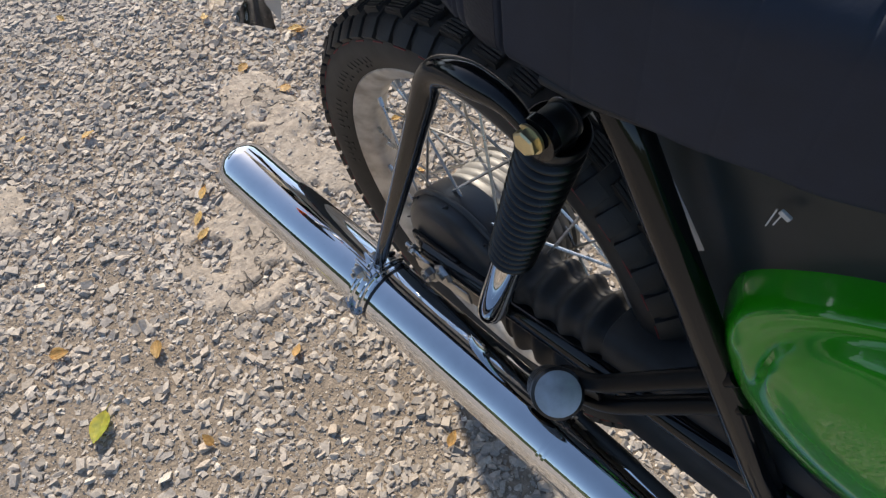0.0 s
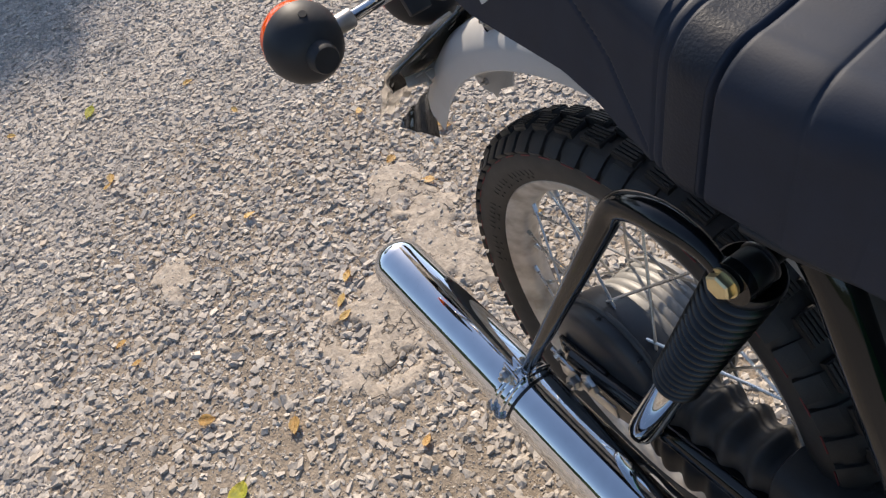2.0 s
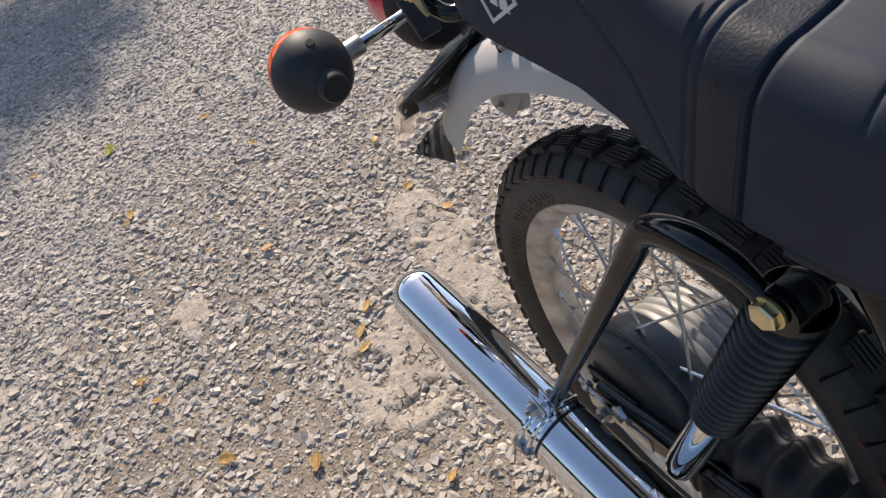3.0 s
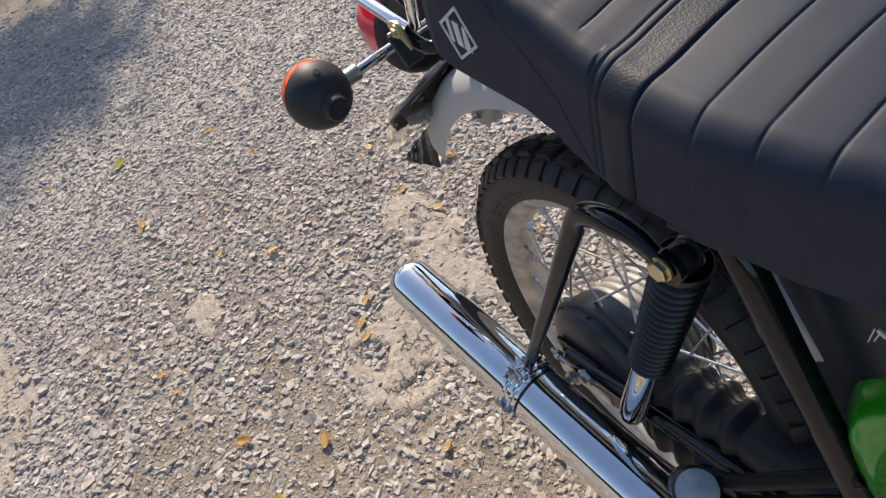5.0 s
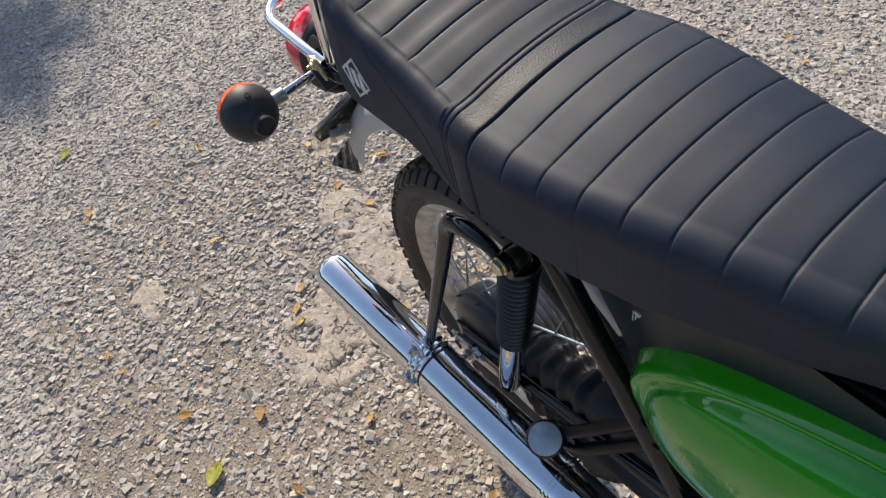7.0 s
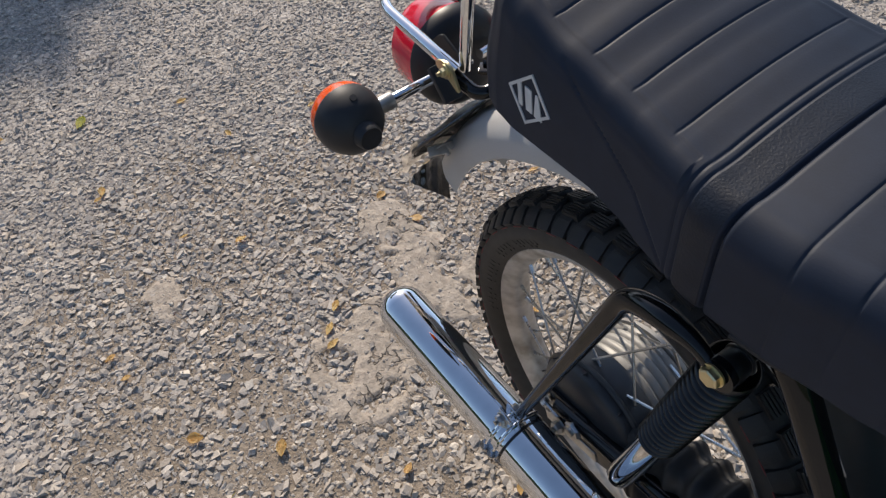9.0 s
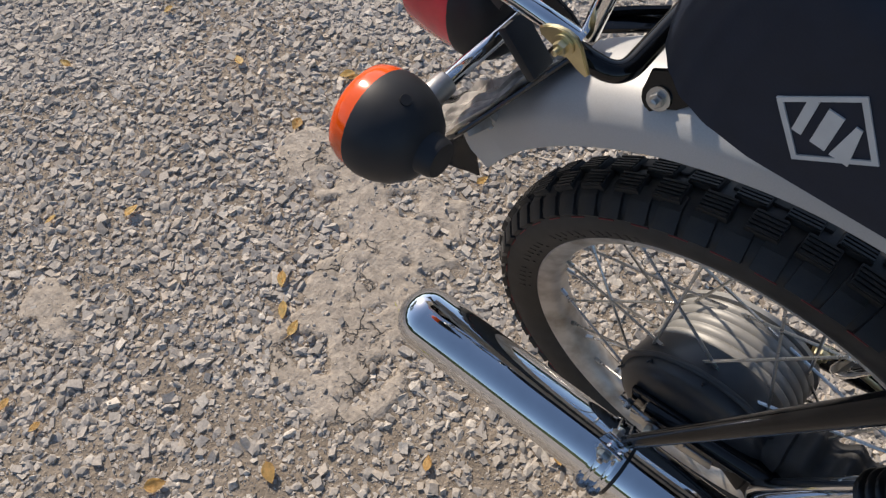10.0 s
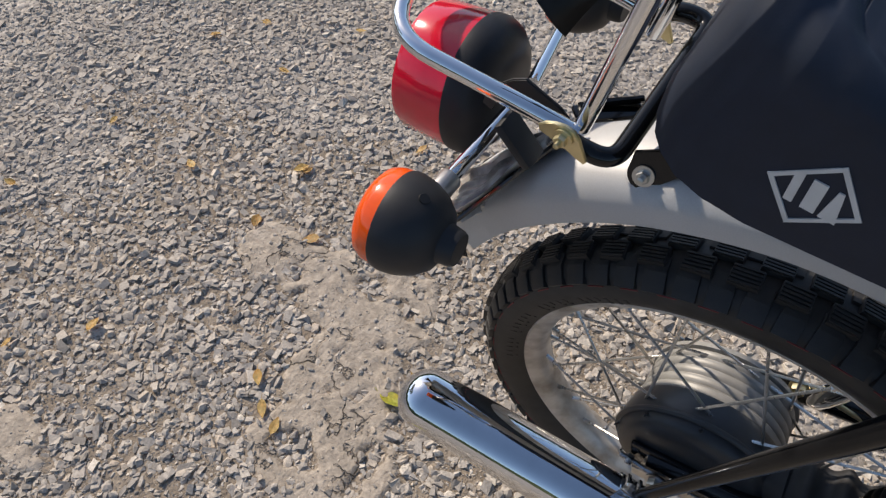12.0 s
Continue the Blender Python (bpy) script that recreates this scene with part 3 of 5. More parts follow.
# along the seat: half width, height on top, at the shoulder and at the lower edge
SEAT_ROWS = ((-0.125, 0.034, 0.83, 0.826, 0.744), (-0.123, 0.05, 0.84, 0.834, 0.739), (-0.117, 0.063, 0.846, 0.84, 0.734), (-0.107, 0.073, 0.849, 0.843, 0.731),
             (-0.094, 0.081, 0.85, 0.843, 0.728), (-0.075, 0.087, 0.847, 0.84, 0.727), (-0.05, 0.09, 0.84, 0.833, 0.726), (0.0, 0.091, 0.829, 0.82, 0.727),
             (0.04, 0.091, 0.819, 0.81, 0.727), (0.07, 0.092, 0.813, 0.804, 0.722), (0.1, 0.095, 0.808, 0.798, 0.713), (0.12, 0.097, 0.806, 0.795, 0.706),
             (0.14, 0.1, 0.804, 0.792, 0.701), (0.2, 0.102, 0.806, 0.794, 0.702), (0.25, 0.098, 0.809, 0.797, 0.704), (0.3, 0.090, 0.812, 0.8, 0.709),
             (0.36, 0.080, 0.816, 0.803, 0.723), (0.4, 0.074, 0.818, 0.805, 0.739), (0.47, 0.065, 0.82, 0.807, 0.768), (0.52, 0.056, 0.812, 0.799, 0.77))


def seat_row(x):
    for a, b in zip(SEAT_ROWS, SEAT_ROWS[1:]):
        if x <= b[0]:
            t = (x - a[0]) / (b[0] - a[0])
            t = t * t * (3 - 2 * t) * 0.4 + t * 0.6
            return [p + (q - p) * t for p, q in zip(a[1:], b[1:])]
    return list(SEAT_ROWS[-1][1:])


PLEATS_REAR = [-0.062, -0.023, 0.017, 0.054, 0.0935]
PLEATS_FRONT = [0.1945 + 0.0336 * k for k in range(9)]
SEAMS = (0.1225, 0.1290)          # twin stitching behind the grained band
GROOVE = 0.1570                   # deep line between the two cushions


def seat_flare(x):
    """Width at the lower edge against the width at the shoulder."""
    return 0.995 - 0.035 * smooth_step(0.10, 0.20, x)


def seat_point(x, u):
    """u from 0 (lower edge near) over the top (0.5) to 1 (lower edge far)."""
    w, zt, ze, zb = seat_row(x)
    s = -1 if u < 0.5 else 1
    v = 1 - abs(u - 0.5) * 2           # 0 at the lower edge, 1 on top
    if v < 0.40:
        t = v / 0.40
        flare = seat_flare(x)
        y = w * (flare + (1 - flare) * t)
        z = zb + (ze - 0.020 - zb) * t
        # the cover is drawn in under the pan
        tuck = (1 - t / 0.16) if t < 0.16 else 0.0
        y -= 0.015 * smooth_step(0.08, 0.26, x) * tuck ** 2
    elif v < 0.62:
        t = (v - 0.40) / 0.22 * math.pi / 2
        y = w - 0.022 * (1 - math.cos(t))
        z = ze - 0.020 + 0.024 * math.sin(t)
    else:
        t = (v - 0.62) / 0.38
        y = (w - 0.022) * (1 - t)
        z = ze + 0.004 + (zt - ze - 0.004) * (1 - (1 - t) ** 2)
    dip = 0.0
    # the pleated rear panel has a sewn edge, rounded at the tail
    if x < 0.116:
        half = w - 0.016
        ex, ey = max(-0.026 - x, 0.0), max(abs(y) - (half - 0.050), 0.0)
        edge = math.hypot(ex, ey) - 0.050 if v > 0.45 else 0.03
        dip += 0.0011 * math.exp(-(edge / 0.0020) ** 2) - 0.0012 * math.exp(-((edge - 0.009) / 0.007) ** 2)
        inside = 1 - smooth_step(-0.004, 0.0, edge)
        for p in PLEATS_REAR:
            dip += 0.0009 * math.exp(-((x - p) / 0.0010) ** 2) * inside
            dip += 0.0004 * math.exp(-((x - p) / 0.0040) ** 2) * inside
        # slanting seam on the side of the tail
        if v < 0.5:
            line = 0.116 - (z - 0.714) * 0.80 - 0.55 * max(z - 0.755, 0)
            dip += 0.0014 * math.exp(-((x - line) / 0.0014) ** 2)
    over = smooth_step(0.36, 0.60, v)
    for p in PLEATS_FRONT:
        q = p + 0.004 * (1 - smooth_step(0.30, 0.75, v))
        dip += (0.0003 + 0.0008 * over) * math.exp(-((x - q) / 0.0010) ** 2)
        dip += 0.0004 * over * math.exp(-((x - q) / 0.0040) ** 2)
    back = 0.004 * (1 - smooth_step(0.3, 0.7, v))
    for p in SEAMS:
        dip += 0.0012 * math.exp(-((x + back - p) / 0.0012) ** 2)
    # the front cushion stands a little higher than the rear one
    dip += 0.0034 * math.exp(-((x + back - GROOVE) / 0.0015) ** 2)
    dip -= 0.0012 * smooth_step(GROOVE, GROOVE + 0.005, x + back) * (1 - smooth_step(0.19, 0.26, x))
    mid = Vector((x, SEAT_MID, zb + 0.03))
    q = Vector((x, SEAT_MID + s * y, z))
    # the cushion leans a little to the near side
    q.z += 0.10 * (1 - 0.85 * smooth_step(0.20, 0.42, x)) * max(q.y + 0.05, 0.0)
    q = q + (mid - q).normalized() * dip
    # the back of the tail leans forward
    q.x += 0.024 * smooth_step(0.745, 0.850, q.z) * (1 - smooth_step(-0.125, -0.010, x))
    return q


def build_seat():
    xs = {round(SEAT_ROWS[0][0] + (SEAT_ROWS[-1][0] - SEAT_ROWS[0][0]) * k / 280, 4) for k in range(281)}
    xs |= {round(p + 0.0006 * k, 4) for p in PLEATS_REAR + PLEATS_FRONT for k in range(-5, 12)}
    xs |= {round(-0.082 + 0.001 * k, 4) for k in range(60)} | {round(0.04 + 0.001 * k, 4) for k in range(76)} | {round(0.1160 + 0.0007 * k, 4) for k in range(80)}
    xs = sorted(x for x in xs if x <= SEAT_ROWS[-1][0])
    us = [k / 180 for k in range(181)]
    bm = bmesh.new()
    rows = [[bm.verts.new(seat_point(x, u)) for u in us] for x in xs]
    for a, b in zip(rows, rows[1:]):
        for k in range(180):
            bm.faces.new((a[k], a[k + 1], b[k + 1], b[k]))
    bm.faces.new(rows[0][::-1])
    bm.faces.new(rows[-1])
    bm.faces.new([r[0] for r in rows] + [r[-1] for r in rows[::-1]])
    seat = part("seat", bm, VINYL, bike, "long black vinyl seat with stitched cross pleats", sharp=50)
    # grained band across the seat, sewn in ahead of the twin seams
    bm = bmesh.new()
    us = [0.012 + 0.976 * k / 120 for k in range(121)]
    grid = []
    for x, up in ((0.1305, -0.0015), (0.1312, 0.0004), (0.1360, 0.0007), (0.1420, 0.0007), (0.1490, 0.0006), (0.1535, 0.0003), (0.1548, -0.0020)):
        line = []
        for u in us:
            back = 0.004 * (1 - smooth_step(0.3, 0.7, 1 - abs(u - 0.5) * 2))
            q = seat_point(min(x, 0.1500) - back, u)
            q.x = x - back
            line.append(bm.verts.new(q + (q - Vector((q.x, SEAT_MID, 0.74))).normalized() * up))
        grid.append(line)
    for p, q in zip(grid, grid[1:]):
        for k in range(120):
            bm.faces.new((p[k], p[k + 1], q[k + 1], q[k]))
    part("strap", bm, STRAP, seat, "grained black vinyl band across the seat")
    # rubber strip along the lower edge
    for side in (-1, 1):
        bm = bmesh.new()
        line = []
        for k in range(70):
            x = 0.175 + 0.33 * k / 69
            w, _, _, zb = seat_row(x)
            line.append((x, SEAT_MID + side * (w * 0.96 - 0.005 - 0.010 * smooth_step(0.16, 0.26, x)), zb - 0.0015))
        sweep(bm, line, 0.0036, 10)
        part("edge_strip", bm, PLASTIC, seat, "dull black edge strip")
    # printed diamond with plain slanted bars, lying on the side
    def on_side(x, z, out):
        w, zt, ze, zb = seat_row(x)
        t = (z - zb) / (ze - 0.020 - zb)
        flare = seat_flare(x)
        return Vector((x, SEAT_MID - w * (flare + (1 - flare) * min(t, 1)) - out, z))

    def decal(points, name, parent, label=""):
        bm = bmesh.new()
        va = [[bm.verts.new(on_side(p.x, p.z, out)) for p in points] for out in (0.0009, -0.002)]
        n = len(points) // 2
        for k in range(n - 1):
            for face in (0, 1):
                bm.faces.new((va[face][k], va[face][k + 1], va[face][2 * n - 2 - k], va[face][2 * n - 1 - k]))
        for k in range(2 * n):
            j = (k + 1) % (2 * n)
            bm.faces.new((va[0][k], va[0][j], va[1][j], va[1][k]))
        return part(name, bm, WHITE, parent, label)

    corners = [Vector((-0.0240, 0, 0.7905)), Vector((-0.0535, 0, 0.7680)), Vector((-0.0335, 0, 0.7410)), Vector((-0.0040, 0, 0.7630))]
    mid = sum(corners, Vector()) / 4
    badge = None
    for a, b in zip(corners, corners[1:] + corners[:1]):
        outer = [a.lerp(b, k / 6) for k in range(7)]
        inner = [mid + (q - mid) * 0.86 for q in outer[::-1]]
        if badge is None:
            badge = decal(outer + inner, "seat_badge", seat, "white diamond-shaped printed emblem")
        else:
            decal(outer + inner, "emblem_edge", badge)
    along, tall = (corners[3] - corners[1]) / 2, (corners[0] - corners[2]) / 2
    for k, wide, tip, high in ((-0.42, 0.095, 0.095, 0.40), (0.00, 0.150, 0.150, 0.40), (0.42, 0.185, 0.060, 0.40)):
        low = [mid + along * (k + 0.10 + d) - tall * high for d in (-wide, wide)]
        top = [mid + along * (k - 0.10 + d) + tall * high for d in (-tip, tip)]
        decal([top[0], top[0].lerp(low[0], 0.5), low[0], low[1], low[1].lerp(top[1], 0.5), top[1]], "emblem_bar", badge)


build_seat()


def build_mudguard():
    bm = bmesh.new()
    rows = []
    for k in range(91):
        deg = 151 - 102 * k / 90
        a = radians(deg)
        r0 = 0.378 - 0.006 * smooth_step(127, 150, deg) - 0.012 * (1 - smooth_step(60, 85, deg))
        wide = 0.048 - 0.009 * smooth_step(121, 150, deg)
        skirt = r0 - (0.347 - 0.004 * smooth_step(95, 112, deg) - 0.021 * smooth_step(106, 158, deg))
        row = []
        prof = [(-wide, -skirt), (-wide, -skirt * 0.55), (-wide * 0.95, -skirt * 0.38), (-wide * 0.80, -skirt * 0.11), (-wide * 0.5, 0.003), (0, 0.006)]
        prof = prof + [(-p, q) for p, q in prof[-2::-1]]
        prof = prof + [(p * 0.965, q - 0.0018) for p, q in prof[::-1]]
        for p, q in prof:
            r = r0 + q
            row.append(bm.verts.new(AXLE + Vector((r * math.cos(a), p, r * math.sin(a)))))
        rows.append(row)
    n = len(rows[0])
    for a, b in zip(rows, rows[1:]):
        for j in range(n):
            bm.faces.new((a[j], a[(j + 1) % n], b[(j + 1) % n], b[j]))
    for end in (rows[0][::-1], rows[-1]):
        for j in range(n // 2 - 1):
            bm.faces.new((end[j], end[j + 1], end[n - 2 - j], end[n - 1 - j]))
    guard = part("rear_mudguard", bm, SILVER, bike, "silver painted rear mudguard")
    bm = bmesh.new()
    tilt = pose(-0.119, -0.0175, 0.6665, -19, 0, 0)
    tongue = [(-0.0125, 0.014)] + [(0.0125 * math.cos(q), 0.0125 * math.sin(q)) for q in (math.pi + math.pi * k / 12 for k in range(13))] + [(0.036, 0.024), (0.010, 0.026)]
    plate(bm, tongue, 0.004, tilt, 0.001)
    lug = part("seat_lug", bm, BLACK, guard, "black steel lug")
    bm = bmesh.new()
    hexbolt(bm, tilt @ Vector((0, -0.0024, 0)), tilt.to_3x3() @ Vector((0, -1, 0)), 0.0052, 0.004, 0.0080)
    part("lug_bolt", bm, STEEL, lug, "bright steel bolt")
    bm = bmesh.new()
    hexbolt(bm, (-0.266, 0.0565, 0.490), (0, -1, 0), 0.0045, 0.005, 0.0080)
    part("guard_bolt", bm, STEEL, guard, "dull steel bolt")
    bm = bmesh.new()
    plate(bm, [(-0.302, 0.486), (-0.288, 0.470), (-0.268, 0.470), (-0.246, 0.486), (-0.218, 0.505), (-0.212, 0.528), (-0.240, 0.560)], 0.003, pose(0, WHEEL_MID + 0.0420, 0), 0.001)
    part("guard_tab", bm, SILVER, guard, "silver painted stay tab")
    return guard


build_mudguard()


def indicator(side):
    c = Vector((-0.235 if side < 0 else -0.251, MID + side * 0.150, 0.657))
    ax = Vector((-1, side * 0.04, -0.02)).normalized()
    bm = bmesh.new()
    lathe(bm, [(0.011, 0.0362), (0.006, 0.0368), (-0.004, 0.0352), (-0.015, 0.0305), (-0.024, 0.0230), (-0.027, 0.0168), (-0.028, 0.0145), (-0.037, 0.0132), (-0.0395, 0.0118), (-0.0395, 0.0)], c, ax, 40)
    body = part("indicator", bm, PLASTIC, bike, "round black direction indicator with amber lens")
    bm = bmesh.new()
    lathe(bm, [(0.009, 0.0360), (0.018, 0.0355), (0.024, 0.0335), (0.028, 0.0285), (0.030, 0.016), (0.030, 0.0)], c, ax, 40)
    part("lens", bm, ORANGE, body, "amber plastic lens")
    bm = bmesh.new()
    root, end = c + Vector((0.001, -side * 0.036, 0.003)), Vector((-0.228, MID + side * 0.006, 0.670))
    sweep(bm, [root + (root - end).normalized() * 0.004, (root + end) / 2, end], 0.0058, 14)
    part("stem", bm, CHROME, body, "chromed stem")
    bm = bmesh.new()
    d = (end - root).normalized()
    lathe(bm, [(-0.012, 0.0), (-0.010, 0.0088), (0.012, 0.0090), (0.0135, 0.0080), (0.014, 0.006)], root, d, 18)
    part("stem_nut", bm, STEEL, body, "satin steel sleeve nut")
    bm = bmesh.new()
    lathe(bm, [(0, 0.0), (0, 0.0040), (0.0012, 0.0036), (0.0012, 0.0)], c + Vector((0.010, -side * 0.004, 0.0322)), (0.5, 0, 1), 14)
    part("screw_cover", bm, RUBBER, body)


indicator(-1)
indicator(1)


def build_tail_lamp():
    c = Vector((-0.271, MID + 0.003, 0.650))
    ax = Vector((-1, 0, -0.06)).normalized()
    bm = bmesh.new()
    lathe(bm, [(0.004, 0.0575), (-0.004, 0.0575), (-0.013, 0.0535), (-0.020, 0.046), (-0.024, 0.035), (-0.025, 0.0)], c, ax, 48)
    body = part("tail_lamp", bm, PLASTIC, bike, "round tail lamp with red lens and black housing")
    bm = bmesh.new()
    lathe(bm, [(0.002, 0.0570), (0.026, 0.0560), (0.048, 0.0550), (0.052, 0.0535), (0.054, 0.050), (0.0545, 0.0)], c, ax, 48)
    part("lens", bm, RED, body, "red plastic lens")
    bm = bmesh.new()
    plate(bm, [(-0.248, 0.690), (-0.244, 0.706), (-0.226, 0.722), (-0.216, 0.727), (-0.188, 0.715), (-0.178, 0.706), (-0.190, 0.704), (-0.216, 0.713), (-0.236, 0.698), (-0.240, 0.686)], 0.003, pose(0.006, MID - 0.046, -0.004), 0.0008)
    part("lamp_bracket", bm, PLASTIC, body, "black sheet steel bracket")


build_tail_lamp()


def build_grab_rail():
    bm = bmesh.new()
    line = bent([(-0.162, -0.053, 0.712), (-0.194, -0.055, 0.718), (-0.308, -0.055, 0.728), (-0.334, 0.016, 0.731), (-0.308, 0.087, 0.728), (-0.194, 0.087, 0.718), (-0.162, 0.085, 0.712)], 0.036, 8)
    sweep(bm, line, 0.0064, 16)
    rail = part("grab_rail", bm, CHROME, bike, "chromed tubular grab rail round the tail lamp")
    bm = bmesh.new()
    line = bent([(-0.163, -0.045, 0.712), (-0.130, -0.045, 0.890), (-0.130, 0.072, 0.890), (-0.163, 0.072, 0.708)], 0.035, 8)
    sweep(bm, line, 0.0058, 16)
    part("back_hoop", bm, CHROME, rail, "upright chromed hoop behind the seat")
    bm = bmesh.new()
    low, left, right, high = Vector((-0.195, -0.020, 0.752)), Vector((-0.237, -0.034, 0.792)), Vector((-0.150, 0.034, 0.845)), Vector((-0.185, 0.030, 0.885))
    rows = []
    for i in range(17):
        row = []
        for j in range(17):
            s, t = i / 16, j / 16
            q = (low * (1 - s) + left * s) * (1 - t) + (right * (1 - s) + high * s) * t
            q += Vector((0.5, -0.8, 0.2)) * 0.005 * math.sin(7 * s + 4 * t) + Vector((0, 0, 0.004)) * math.sin(9 * t + 2 * s)
            row.append(bm.verts.new(q))
        rows.append(row)
    for a, b in zip(rows, rows[1:]):
        for j in range(16):
            bm.faces.new((a[j], a[j + 1], b[j + 1], b[j]))
    bmesh.ops.solidify(bm, geom=list(bm.faces), thickness=0.004)
    part("black_rag", bm, RUBBER, rail, "black cloth tied to the hoop")


build_grab_rail()


def sheet(columns, rows, place, thickness):
    """A bent sheet from a function of two numbers from 0 to 1."""
    bm = bmesh.new()
    grid = [[bm.verts.new(place(i / columns, j / rows)) for j in range(rows + 1)] for i in range(columns + 1)]
    for a, b in zip(grid, grid[1:]):
        for j in range(rows):
            bm.faces.new((a[j], a[j + 1], b[j + 1], b[j]))
    bmesh.ops.solidify(bm, geom=list(bm.faces), thickness=thickness)
    return bm


def build_flaps():
    # number plate holder in its wrapping, leaning back under the tail, and the mud flap at the mudguard's end
    def on_holder(run, y, lift=0.0):
        return Vector((-0.190 - 0.62 * run - 0.78 * lift, y, 0.642 - 0.78 * run + 0.62 * lift))

    def half(run):
        return 0.014 + 0.074 * max(0.0, min(1.0, run / 0.086)) - 0.012 * smooth_step(0.09, 0.14, run)

    def holder(s, t):
        run = -0.010 + 0.146 * t
        return on_holder(run, WHEEL_MID + half(run) * (1.25 * s - 1), 0.0006 * math.sin(5 * s + 3 * t))

    def film(s, t):
        p = s - 1
        run = 0.012 + (0.160 + 0.066 * abs(p) ** 1.3) * t
        wide = (half(min(run, 0.085)) + 0.003 - 0.006 * smooth_step(0.10, 0.19, run)) * p
        fold = 0.0024 * math.sin(21 * s + 6 * t) + 0.0018 * math.sin(26 * t - 9 * s) + 0.0016 * math.sin(47 * s + 13 * t)
        return on_holder(run, WHEEL_MID + wide, 0.005 + fold)

    plate_part = part("plate_holder", sheet(18, 14, holder, 0.006), FILM, bike, "black number plate holder still in its wrapping")
    part("wrapping", sheet(60, 40, film, 0.0006), CLEAR, plate_part, "crumpled clear plastic wrapping")
    # upturned near rim of the holder
    bm = bmesh.new()
    sweep(bm, [on_holder(r, WHEEL_MID - half(r), 0.001) for r in (-0.010 + 0.145 * k / 16 for k in range(17))], 0.0022, 8)
    part("holder_rim", bm, FILM, plate_part)
    bm = bmesh.new()
    block(bm, pose(-0.207, MID - 0.052, 0.672, 0, 46, 0), (0.040, 0.022, 0.008), 0.002)
    part("holder_clip", bm, PLASTIC, plate_part, "black clip")
    bm = bmesh.new()
    under = on_holder(0.108, -0.029, -0.006)
    hexbolt(bm, under, (0.78, 0, -0.62), 0.0072, 0.008, 0.0125)
    for d in (-1, 1):
        block(bm, Matrix.Translation(under + Vector((0.004, 0.011 * d, 0.001))) @ pose(0, 0, 0, 0, 38, 20 * d), (0.012, 0.022, 0.005), 0.001)
    part("holder_nut", bm, RIM, plate_part, "bright steel wing nut")

    def flap(s, t):
        """A beak that sits round the guard's end and tapers to the rear."""
        p = 1.3 * s - 1
        b = abs(p) ** 2.5
        near = Vector((-0.283 + 0.031 * b, WHEEL_MID + 0.0450 * p, 0.524 - 0.060 * b))
        end = Vector((-0.354 + 0.008 * b, WHEEL_MID + 0.0540 * p, 0.444 - 0.012 * b))
        fold = 0.0022 * math.sin(11 * s + 6 * t) + 0.0018 * math.sin(19 * t - 8 * s) + 0.0010 * math.sin(37 * s + 9 * t)
        return near.lerp(end, t) + Vector((-0.5, 0.3 * p, 0.8)) * fold * t
    part("mud_flap", sheet(34, 24, flap, 0.0022), FILM, bike, "black mud flap in crumpled clear film")


build_flaps()


